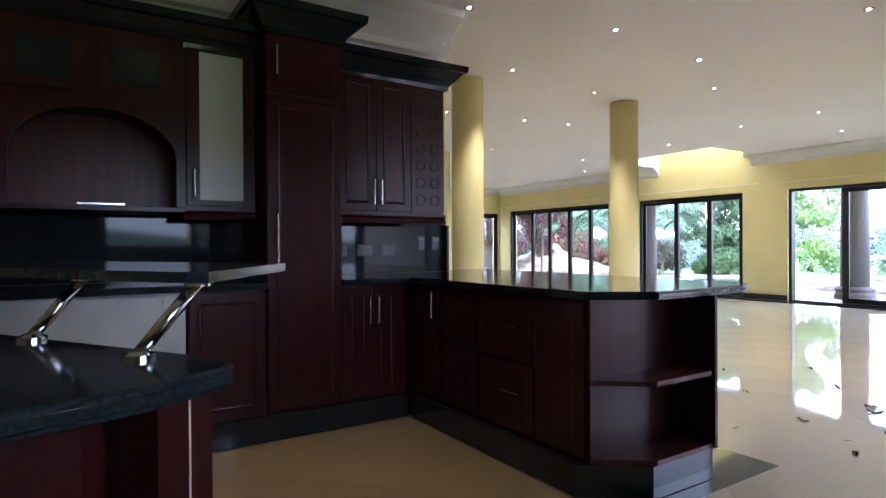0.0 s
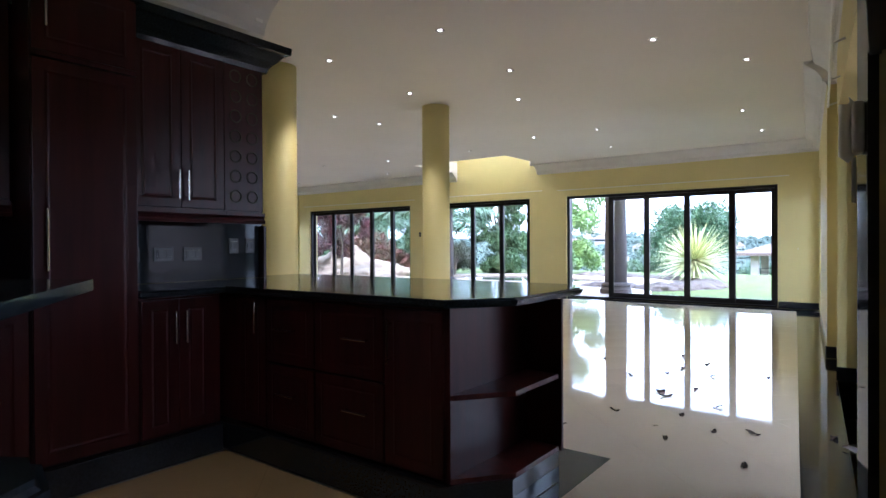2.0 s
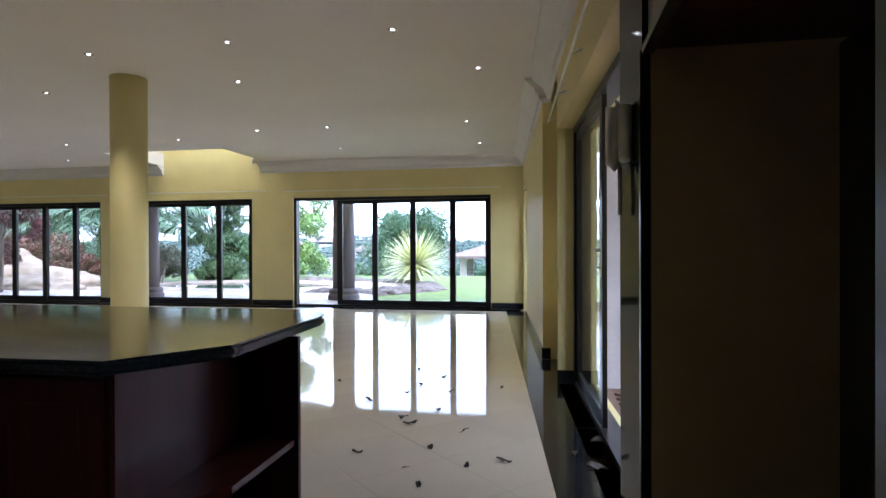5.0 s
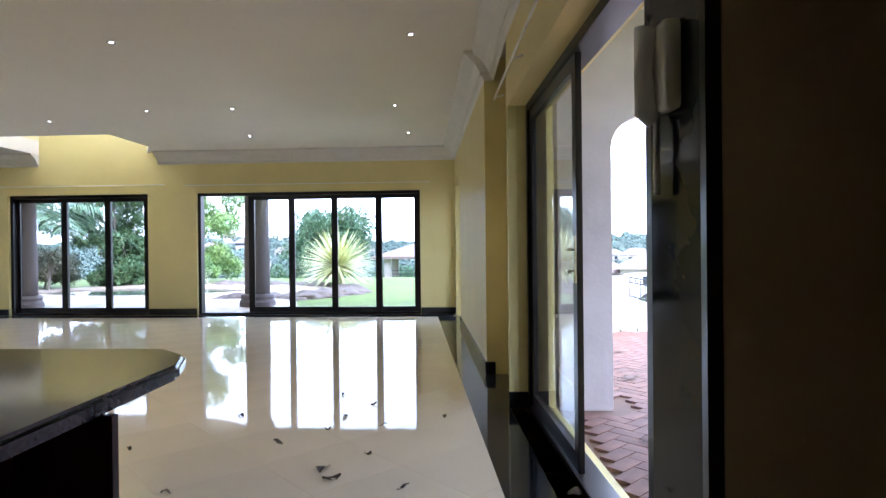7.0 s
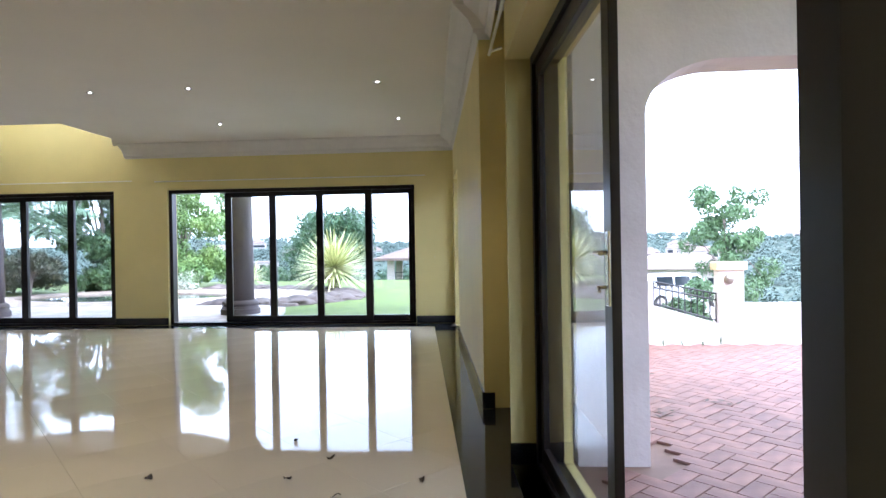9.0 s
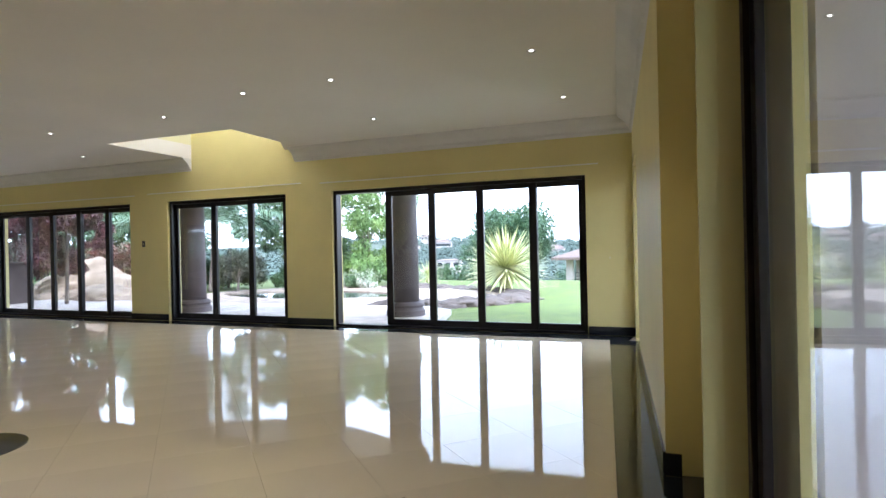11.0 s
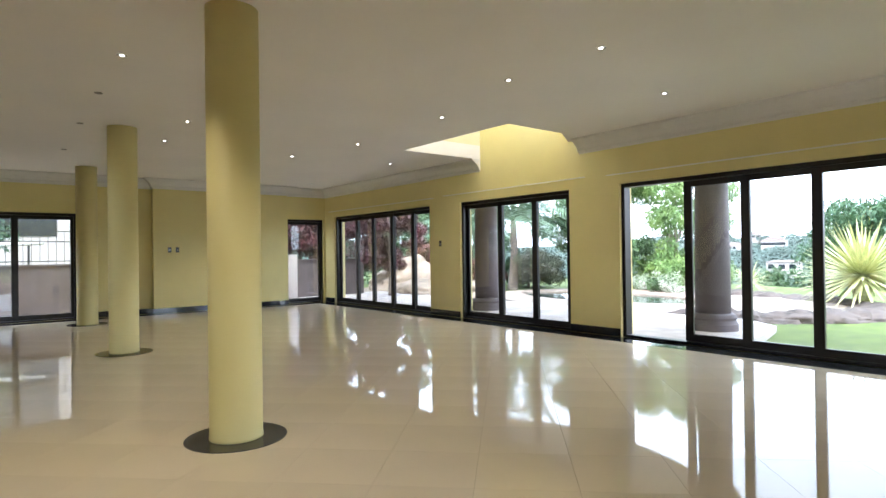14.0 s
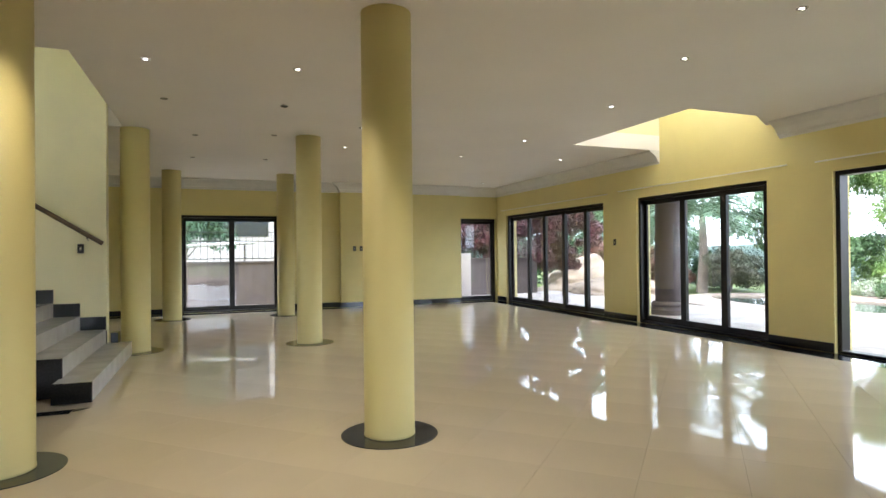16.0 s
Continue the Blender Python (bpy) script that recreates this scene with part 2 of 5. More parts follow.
def wall(name, p0, p1, thick, z0, z1, holes, material, label):
    """A wall from p0 to p1, its body on the right-hand side; holes are (s0, s1, z0, z1) along it."""
    p0, p1 = Vector(p0), Vector(p1)
    length = (p1 - p0).length
    ss = sorted({0.0, length, *[h[0] for h in holes], *[h[1] for h in holes]})
    zs = sorted({z0, z1, *[h[2] for h in holes], *[h[3] for h in holes]})
    bm = bmesh.new()
    solid = {}
    for i in range(len(ss) - 1):
        for j in range(len(zs) - 1):
            cs, cz = (ss[i] + ss[i + 1]) / 2, (zs[j] + zs[j + 1]) / 2
            solid[i, j] = not any(h[0] < cs < h[1] and h[2] < cz < h[3] for h in holes)
    V = {}

    def v(i, j, k):
        if (i, j, k) not in V:
            V[i, j, k] = bm.verts.new((ss[i], -thick * k, zs[j]))
        return V[i, j, k]
    for (i, j), s in solid.items():
        if not s:
            continue
        bm.faces.new((v(i, j, 0), v(i + 1, j, 0), v(i + 1, j + 1, 0), v(i, j + 1, 0)))
        bm.faces.new((v(i, j, 1), v(i, j + 1, 1), v(i + 1, j + 1, 1), v(i + 1, j, 1)))
        for di, dj, q in ((-1, 0, (i, j, i, j + 1)), (1, 0, (i + 1, j, i + 1, j + 1)), (0, -1, (i, j, i + 1, j)), (0, 1, (i, j + 1, i + 1, j + 1))):
            if not solid.get((i + di, j + dj), False):
                bm.faces.new((v(q[0], q[1], 0), v(q[2], q[3], 0), v(q[2], q[3], 1), v(q[0], q[1], 1)))
    ob = obj(name, bm, material)
    ang = math.degrees(math.atan2(p1.y - p0.y, p1.x - p0.x))
    ob.matrix_basis = pose(p0.x, p0.y, 0, 0, 0, ang)
    return tagged(ob, label, "wall", kind="structure")


# ---- the large structure ----
CZ = 2.94      # ceiling height
NX0, NX1 = -9.0, 4.66

# The hole from 4.1 to 4.9 m is added to let light into the void.
wall("wall_north", (NX1 + 0.35, 0), (NX0 - 0.3, 0), 0.3, -0.1, 5.2,
     [(0.97, 5.01, 0.0, 2.2), (5.91, 8.54, 0.0, 2.2), (6.2, 7.3, 4.1, 4.9), (9.48, 13.51, 0.0, 2.2)],
     YELLOW, "yellow painted plaster wall with three wide sliding door openings")
wall("wall_west", (NX0, 0), (NX0, -9.7), 0.3, -0.1, CZ + 0.02, [(0.06, 1.1, 0.0, 2.15), (5.58, 7.67, 0.0, 2.15)], YELLOW,
     "yellow painted far wall with a wide window and a narrow corner window")
wall("wall_east", (5.08, -4.85), (4.66, 0), 0.42, -0.1, CZ + 0.02, [(3.55, 4.74, 0.0, 2.25)], YELLOW, "yellow wall ending in a thick pier, with a narrow door by the corner")
wall("wall_east_door", (5.4405, -8.683), (5.22, -5.945), 0.34, -0.1, CZ + 0.02, [(0.0, 2.735, 0.0, 2.22)], YELLOW,
     "yellow wall with a sliding door opening and a plain jamb")
ob = obj("wall_jamb", prism([(5.22, -5.948), (5.555, -5.965), (5.62, -4.4), (5.30, -4.5)], 0, CZ), YELLOW)
tagged(ob, "short yellow wall between the door jamb and the pier", "wall", kind="structure")
wall("wall_kitchen_east", (6.6, -13.4), (6.6, -8.5), 0.2, -0.1, CZ + 0.02, [(2.0, 3.0, 1.15, 1.9)], YELLOW, "yellow kitchen wall with a small window")
wall("wall_kitchen_north", (6.6, -8.915), (5.765, -8.915), 0.2, -0.1, CZ + 0.02, [], YELLOW, "plain yellow wall at the side of the fridge niche")
wall("wall_kitchen_south", (1.7, -13.4), (6.7, -13.4), 0.2, -0.1, CZ + 0.02, [], YELLOW, "plain yellow kitchen end wall")
wall("wall_kitchen_west", (1.93, -9.22), (1.93, -13.5), 0.2, -0.1, CZ + 0.02, [], YELLOW, "yellow wall behind the kitchen cabinets")
wall("wall_stair_west", (-3.5, -8.22), (-3.5, -13.4), 0.16, -0.1, 5.4, [], CREAM, "cream wall beside the marble stairs")
wall("wall_stair_east", (-0.55, -13.4), (-0.55, -9.3), 0.16, -0.1, 5.4, [], CREAM, "cream wall at the open side of the stairs")
wall("wall_south_west", (-9.2, -9.6), (-3.66, -9.6), 0.2, -0.1, CZ + 0.02, [], YELLOW, "plain yellow wall beyond the columns")
# The high opening here is added to brighten the stairwell.
wall("wall_stair_south", (-3.7, -13.2), (1.8, -13.2), 0.2, -0.1, 5.4, [(0.4, 2.9, 3.2, 5.2)], CREAM, "cream wall behind the stairs with an added opening that lights the stairwell")

# pelmet recess in the far wall
ob = obj("wall_pier", bx(-8.999, -8.84, -4.2, -1.12, 0, CZ), YELLOW)
tagged(ob, "shallow yellow wall projection beside the narrow window", "wall", kind="structure")

# ceilings with the two openings
VOID = [(-2.93, 0.0), (-2.93, -1.7), (-0.52, -1.7), (-0.52, -0.62), (-0.88, 0.0)]


def ceiling():
    bm = bmesh.new()
    xs = [-9.3, -3.67, -2.93, -0.66, -0.52, 5.9, 6.7]
    ys = [-13.5, -8.05, -1.7, 0.3]
    for i in range(len(xs) - 1):
        for j in range(len(ys) - 1):
            cx, cy = (xs[i] + xs[i + 1]) / 2, (ys[j] + ys[j + 1]) / 2
            if -2.93 < cx < -0.52 and cy > -1.7 or -3.67 < cx < -0.66 and cy < -8.05:
                continue
            y1 = ys[j + 1]
            if cy > -1.7:
                y1 = 0.0
            box(bm, xs[i], xs[i + 1], ys[j], y1, CZ, CZ + 0.25)
    bmesh.ops.remove_doubles(bm, verts=bm.verts, dist=0.0005)
    prism([(-0.52, -0.62), (-0.52, 0.0), (-0.9, 0.0)], CZ + 0.0, CZ + 0.25, bm)
    o = obj("ceiling", bm, CEIL)
    return tagged(o, "flat off-white ceiling with two openings to the floor above", "ceiling", kind="structure")


ceiling()
# Cut off at 4.1 m so that sky light gets into the void above it.
o = obj("void_wall", prism([(-2.99, 0.0), (-2.99, -1.76), (-0.46, -1.76), (-0.46, 0.0), (-0.52, 0.0), (-0.52, -1.7), (-2.93, -1.7), (-2.93, 0.0)], CZ + 0.25, 4.1), CREAM)
tagged(o, "cream wall round the ceiling void", "wall", kind="structure")
o = obj("stairwell_wall", prism([(-3.72, -13.3), (-3.72, -8.0), (-0.6, -8.0), (-0.6, -13.3), (-0.66, -13.3), (-0.66, -8.05), (-3.67, -8.05), (-3.67, -13.3)], CZ + 0.25, 5.4), CREAM)
tagged(o, "cream wall round the stairwell", "wall", kind="structure")
# Unseen slab, added to block direct sky over the void and the stairwell.
o = obj("unseen_roof_slab", bx(-4.0, 0.2, -13.6, 0.4, 5.4, 5.5), CEIL)
tagged(o, "unseen slab added to keep open sky off the stairwell and void", "ceiling", kind="structure")

# cornice
COVEP = [(0.0, CZ - 0.001), (0.20, CZ - 0.001), (0.19, CZ - 0.03), (0.15, CZ - 0.05), (0.09, CZ - 0.09), (0.045, CZ - 0.15), (0.04, CZ - 0.18), (0.015, CZ - 0.19), (0.0, CZ - 0.22)]


def cornice(name, path):
    return tagged(obj(name, sweep(COVEP, path), COVE), "moulded white plaster cornice along the ceiling", "cornice", kind="structure")


cornice("trim_north_east", [(5.44, -8.7), (5.215, -5.9), (5.165, -4.86), (5.08, -4.86), (4.66, -0.0), (-0.7, -0.0)])
cornice("trim_west", [(-2.93, 0), (-8.999, 0), (-8.999, -1.12), (-8.84, -1.12), (-8.84, -4.2), (-8.999, -4.2), (-8.999, -9.6)])
COVEP = [(d * 1.5, CZ - (CZ - z) * 1.6 + (0.0006 if z > CZ - 0.01 else 0)) for d, z in COVEP]
cornice("trim_kitchen", [(1.93, -9.23), (1.93, -13.39)])


# skirtings of black granite
def skirting(x0, y0, x1, y1, h=0.12, t=0.014):
    d = Vector((x1 - x0, y1 - y0))
    n = Vector((-d.y, d.x)).normalized() * t
    o = obj("baseboard", prism([(x0, y0), (x1, y1), (x1 + n.x, y1 + n.y), (x0 + n.x, y0 + n.y)], 0.004, h), BLACKTILE)
    return tagged(o, "black granite skirting at the foot of the wall", "skirting", kind="structure")


for seg in ((4.66, 0, 4.05, 0), (-0.01, 0, -0.89, 0), (-3.54, 0, -4.46, 0), (-8.52, 0, -9.0, 0), (5.08, -4.85, 4.77, -1.32), (5.16, -4.864, 5.08, -4.864),
            (5.36, -5.968, 5.215, -5.968), (-8.999, -4.2, -8.999, -5.56), (-8.84, -1.12, -8.84, -4.2), (-8.999, -7.69, -8.999, -9.6), (-8.84, -4.2, -8.999, -4.2)):
    skirting(*seg)

# floors
gb = prism([(-9.4, -13.7), (6.9, -13.7), (6.9, -8.95), (5.66, -8.95), (5.44, -5.9), (5.05, 0.32), (-9.4, 0.32)], -0.12, -0.012)
o = obj("ground", gb, GROUT)
tagged(o, "screed and grout bed of the floor", "floor", kind="structure")


# ---- sliding doors ----
def glazed(name, at, rz, width, height, leaves, label, category="sliding door", fr=0.055, st=0.11):
    """Sliding door or window: outer frame, and leaves as (s0, s1, track)."""
    e = thing(name, at, label, category, rz=rz)
    f = box(bmesh.new(), 0, fr, -0.07, 0.07, 0, height, 0.004)
    box(f, width - fr, width, -0.07, 0.07, 0, height, 0.004)
    box(f, fr, width - fr, -0.07, 0.07, height - fr, height, 0.004)
    box(f, fr, width - fr, -0.07, 0.07, 0, 0.035, 0.004)
    part("frame", f, BRONZE, e)
    for s0, s1, tr in leaves:
        y = (-0.035, 0.0, 0.035)[tr]
        b = box(bmesh.new(), s0, s0 + st, y - 0.016, y + 0.016, 0.036, height - fr - 0.001, 0.003)
        box(b, s1 - st, s1, y - 0.016, y + 0.016, 0.036, height - fr - 0.001, 0.003)
        box(b, s0 + st, s1 - st, y - 0.016, y + 0.016, height - fr - 0.075, height - fr - 0.001, 0.003)
        box(b, s0 + st, s1 - st, y - 0.016, y + 0.016, 0.036, 0.13, 0.003)
        lf = part("leaf", b, BRONZE, e)
        pane = part("pane", bx(s0 + st - 0.004, s1 - st + 0.004, y - 0.003, y + 0.003, 0.125, height - fr - 0.07), GLASS, lf)
        pane.visible_shadow = False
    return e


def leaves(edges, tracks):
    return [(a - 0.052, b + 0.052, t) for (a, b), t in zip(zip(edges, edges[1:]), tracks)]


glazed("sliding_door", (0, 0.12, 0), 0, 4.04, 2.2, leaves([0.95, 1.70, 2.49, 3.29, 3.985], (2, 1, 0, 1)),
       "dark bronze four-leaf sliding door, first bay slid open, on the garden side")
glazed("sliding_door", (-3.53, 0.12, 0), 0, 2.63, 2.2, leaves([0.055, 0.98, 1.83, 2.575], (2, 1, 0)),
       "dark bronze three-leaf sliding door, closed, facing the pool")
glazed("sliding_door", (-8.5, 0.12, 0), 0, 4.03, 2.2, leaves([0.055, 0.95, 1.74, 2.54, 3.29, 3.975], (2, 1, 0, 1, 2)),
       "dark bronze five-leaf sliding door, closed, facing the rockery")
glazed("window_west", (-9.12, -5.58, 0), -90, 2.09, 2.15, leaves([0.055, 1.03, 2.035], (1, 0)),
       "dark bronze two-leaf sliding window onto a walled yard", "window")
glazed("window_corner", (-9.12, -0.06, 0), -90, 1.04, 2.15, [(0.05, 0.99, 1)],
       "narrow dark bronze corner window", "window", st=0.05)
ED = glazed("sliding_door", (5.42, -6.15, 0), -90, 2.70, 2.22, [(0.04, 1.33, 0)],
            "dark bronze sliding door beside the intercom, slid half open to the brick patio", st=0.078)
ang = math.degrees(math.atan2(-2.73, 0.22))
ED.matrix_basis = pose(5.425, -5.972, 0, 0, 0, ang)
glazed("door_side", (4.90, -0.14, 0), -85, 1.16, 2.25, [(0.05, 1.11, 1)], "narrow bronze glazed door by the corner", "door", st=0.06)
part("jamb_post", prism([(2.31, -0.072), (2.40, -0.072), (2.40, 0.072), (2.31, 0.072)], 0.036, 2.16), BRONZE, ED)
hb = box(bmesh.new(), 1.295, 1.33, -0.062, -0.053, 1.0, 1.24, 0.003)
hd = part("handle_plate", hb, STEEL, ED, "steel lock plate")
part("lever", tube([(1.312, -0.062, 1.17), (1.312, -0.10, 1.17), (1.38, -0.10, 1.17)], 0.008), STEEL, hd)
part("key", tube([(1.312, -0.062, 1.06), (1.312, -0.09, 1.06), (1.335, -0.092, 1.05)], 0.006), STEEL, hd)


# ---- columns ----
def column(x, y, r=0.175, label="round yellow painted column on a black granite disc"):
    e = thing("column", (x, y, 0), label, "column", "interior columns")
    part("shaft", lathe([(r + 0.003, 0.004), (r + 0.003, 0.02), (r, 0.03), (r, CZ - 0.001)], 48), YELLOW, e, smooth=True)
    part("floor_disc", lathe([(0.335, 0.0), (0.335, 0.005)], 64), BLACKTILE, e, "black granite floor disc")
    return e


COLS = [(0.90, -5.82), (0.70, -8.13), (-3.62, -5.7), (-3.8, -7.93), (-7.72, -5.58), (-7.78, -7.75)]
for c in COLS:
    column(*c)

# ---- downlights ----
def downlight(x, y, lit, name="downlight"):
    e = thing(name, (x, y, CZ), "recessed chrome downlight, " + ("lit" if lit else "unlit") + ", in the ceiling", "downlight", "ceiling downlights")
    part("trim", lathe([(0.040, -0.001), (0.040, -0.004), (0.034, -0.007), (0.026, -0.006), (0.026, -0.001)], 24), DULL, e, smooth=True)
    part("bulb", lathe([(0.016, -0.001), (0.014, -0.0062), (0.007, -0.0072)], 20), LAMP if lit else LAMPOFF, e)
    return e


# (3.4, -10.9) and (4.2, -11.4) are unseen downlights, added to brighten the kitchen.
LIT = [(1.25, -7.95), (2.58, -7.93), (1.08, -6.55), (2.47, -6.6), (3.92, -6.61), (2.3, -9.24), (3.4, -10.9), (4.2, -11.4), (1.94, -5.5), (4.47, -5.49), (4.02, -3.12), (1.98, -3.12), (0.87, -3.1),
       (4.0, -1.4), (1.53, -1.38), (-0.74, -2.65), (-0.4, -5.5), (-0.55, -6.24), (-0.69, -7.49), (-2.77, -5.12), (-4.25, -5.04), (-4.49, -2.95), (-2.88, -2.6), (-4.28, -1.07), (-7.8, -2.9), (-7.88, -0.93)]
DIM = [(-1.95, -6.21), (-3.63, -6.17), (-5.83, -6.12), (-2.02, -7.45), (-3.95, -7.2), (-5.95, -7.3)]
for k, (lst, flag) in enumerate(((LIT, True), (DIM, False))):
    first = downlight(*lst[0], flag)
    for x, y in lst[1:]:
        copy_thing(first, pose(x, y, CZ))
for x, y in ((1.25, -7.95), (1.08, -6.55), (2.47, -6.6), (1.94, -5.5), (-0.55, -6.24), (-4.25, -5.04), (4.47, -5.49), (0.87, -3.1), (2.3, -9.24), (3.4, -10.9), (4.2, -11.4), (-7.8, -2.9)):
    L = new("spot", bpy.data.lights.new("spot", "SPOT"))
    L.data.energy, L.data.spot_size, L.data.spot_blend, L.data.color, L.data.shadow_soft_size = (2 if y < -9 else 13), radians(80), 0.7, (1, 0.83, 0.57), 0.03
    L.matrix_basis = pose(x, y, CZ - 0.02)


# ---- kitchen ----
def handle(parent, x, y, z, axis, length, out):
    """Bar handle standing off a face; out is the direction it stands off."""
    o = Vector(out) * 0.03
    h = length / 2
    d = {"z": Vector((0, 0, h)), "x": Vector((h, 0, 0)), "y": Vector((0, h, 0))}[axis]
    c = Vector((x, y, z))
    bm = tube([c - d + o, c + d + o], 0.006)
    tube([c - d * 0.8, c - d * 0.8 + o], 0.005, 6, bm)
    tube([c + d * 0.8, c + d * 0.8 + o], 0.005, 6, bm)
    return part("handle", bm, STEEL, parent, smooth=False)


def ring(a0, a1, b0, b1, w, t0, t1, axis):
    """Raised rectangular moulding in one piece; axis is the way it stands off."""
    bm = bmesh.new()
    m = (a0 + w / 2, a1 - w / 2, b0 + w / 2, b1 - w / 2)
    loops = []
    for (p0, p1, q0, q1), t in (((a0, a1, b0, b1), t0), (m, t1), ((a0 + w, a1 - w, b0 + w, b1 - w), t0)):
        loops.append([bm.verts.new((t, p, q) if axis == "x" else (p, t, q)) for p, q in ((p0, q0), (p1, q0), (p1, q1), (p0, q1))])
    for A, B in ((0, 1), (1, 2), (2, 0)):
        for k in range(4):
            bm.faces.new((loops[A][k], loops[A][(k + 1) % 4], loops[B][(k + 1) % 4], loops[B][k]))
    return bm


def panel_x(name, e, x, y0, y1, z0, z1, inset=0.05):
    """Door facing +x with a raised moulding."""
    d = part(name, bx(x, x + 0.02, y0 + 0.002, y1 - 0.002, z0 + 0.002, z1 - 0.002, 0.003), MAHOG, e)
    if y1 - y0 > 0.16:
        part("moulding", ring(y0 + inset, y1 - inset, z0 + inset, z1 - inset, 0.022, x + 0.0195, x + 0.0235, "x"), MAHOG, d)
    return d


def panel_y(name, e, y, x0, x1, z0, z1, inset=0.05):
    """The same facing -y."""
    d = part(name, bx(x0 + 0.002, x1 - 0.002, y - 0.02, y, z0 + 0.002, z1 - 0.002, 0.003), MAHOG, e)
    if x1 - x0 > 0.16 and z1 - z0 > 0.3:
        part("moulding", ring(x0 + inset, x1 - inset, z0 + inset, z1 - inset, 0.022, y - 0.0195, y - 0.0225, "y"), MAHOG, d)
    return d


FX = 2.5       # front of the west base run
KZ = 0.15      # plinth height
WX = 1.94


def base_x(y0, y1, doors, label, name="base_cabinet"):
    e = thing(name, (0, 0, 0), label, "base cabinet", "kitchen base cabinets")
    part("body", bx(WX, FX, y0, y1, KZ, 0.879), MAHOG, e)
    for a, b, hy in doors:
        d = panel_x("door", e, FX + 0.001, a, b, KZ + 0.01, 0.87)
        if hy:
            handle(d, FX + 0.02, hy, 0.72, "z", 0.17, (1, 0, 0))
    return e


base_x(-10.37, -9.92, [(-10.37, -10.17, -10.2), (-10.17, -9.97, -10.14)], "mahogany base cabinet with two narrow doors under the splashback")
base_x(-11.27, -10.85, [(-11.27, -10.86, -11.22)], "mahogany base cabinet with one door beside the tall cupboard")
base_x(-13.3, -12.4, [(-13.3, -12.85, -12.9), (-12.85, -12.41, -12.8)], "mahogany base cabinet at the far end of the run")
e = thing("dishwasher_panel", (0, 0, 0), "plain white appliance panel between the base cabinets", "appliance")
part("body", bx(WX, FX - 0.03, -12.39, -11.28, 0.1, 0.878), WHITEB, e)
part("door", bx(FX - 0.028, FX - 0.008, -12.385, -11.4, 0.15, 0.87, 0.004), WHITEB, e)
part("side_panel", bx(FX - 0.028, FX - 0.012, -11.395, -11.285, 0.15, 0.87, 0.004), WHITEB, e)

# plinths
o = obj("plinth", bx(WX, 2.56, -13.3, -9.94, 0.004, KZ - 0.001), BLACKTILE)
tagged(o, "black granite plinth under the base cabinets", "plinth", kind="structure")
o = obj("plinth", prism([(WX, -9.921), (4.06, -9.921), (4.27, -9.66), (4.27, -9.22), (WX, -9.22)], 0.004, KZ - 0.001), BLACKTILE)
tagged(o, "black granite plinth under the peninsula", "plinth", kind="structure")

# tall cupboard
e = thing("tall_cupboard", (0, 0, 0), "tall mahogany cupboard with stacked doors and heavy black cornice", "cupboard")
part("body", bx(WX, FX, -10.84, -10.38, KZ, 2.5), MAHOG, e)
d = panel_x("door", e, FX + 0.001, -10.84, -10.38, KZ + 0.01, 2.0)
handle(d, FX + 0.02, -10.79, 1.18, "z", 0.28, (1, 0, 0))
d = panel_x("upper_door", e, FX + 0.001, -10.84, -10.38, 2.03, 2.37)
handle(d, FX + 0.02, -10.79, 2.22, "z", 0.17, (1, 0, 0))
part("reveal", bx(FX + 0.001, FX + 0.03, -10.84, -10.38, 2.003, 2.026), MAHOG, e)
CROWN = [(0.0, 0.0), (0.02, 0.0), (0.028, 0.03), (0.042, 0.05), (0.065, 0.07), (0.105, 0.12), (0.13, 0.125), (0.135, 0.17), (0.0, 0.17)]
part("cornice", sweep([(o_, z + 2.38) for o_, z in CROWN], [(WX + 0.01, -10.38), (FX + 0.01, -10.38), (FX + 0.01, -10.84), (WX + 0.01, -10.84)]), GRANITE, e, "black moulded crown")

# wall cupboards
UX = 2.28


def upper(y0, y1, name, label):
    e = thing(name, (0, 0, 0), label, "wall cabinet", "kitchen wall cabinets")
    part("body", bx(WX, UX, y0, y1, 1.36, 2.3), MAHOG, e)
    part("light_rail", sweep([(0, 1.29), (0.03, 1.29), (0.035, 1.31), (0.02, 1.325), (0.03, 1.34), (0.03, 1.359), (0, 1.359)], [(UX, y1), (UX, y0)]), MAHOG, e)
    part("underside", bx(WX, UX - 0.001, y0, y1, 1.33, 1.3585), MAHOG, e)
    return e


e = upper(-10.36, -9.75, "wall_cabinet", "mahogany wall cabinet with two panelled doors")
for a, b, hy in ((-10.31, -10.03, -10.055), (-10.03, -9.755, -10.0)):
    d = panel_x("door", e, UX + 0.001, a, b, 1.37, 2.29)
    handle(d, UX + 0.02, hy, 1.5, "z", 0.17, (1, 0, 0))
e = upper(-9.749, -9.47, "wine_rack", "mahogany panel with two columns of round bottle holes")
hb = bx(UX + 0.001, UX + 0.012, -9.748, -9.472, 1.37, 2.29, 0.002)
part("panel", hb, MAHOG, e)
for i in range(7):
    for j in range(2):
        q = lathe([(0.042, 0), (0.042, 0.004), (0.035, 0.006), (0.033, 0.001)], 20)
        q.transform(pose(UX + 0.011, -9.67 + 0.12 * j, 1.46 + i * 0.125, 0, 90, 0))
        part("bottle_hole", q, BOTTLE, e)
e = upper(-11.26, -10.85, "wall_cabinet", "mahogany wall cabinet with a frosted glass door")
fr = box(bmesh.new(), UX + 0.001, UX + 0.022, -11.24, -11.17, 1.37, 2.29, 0.002)
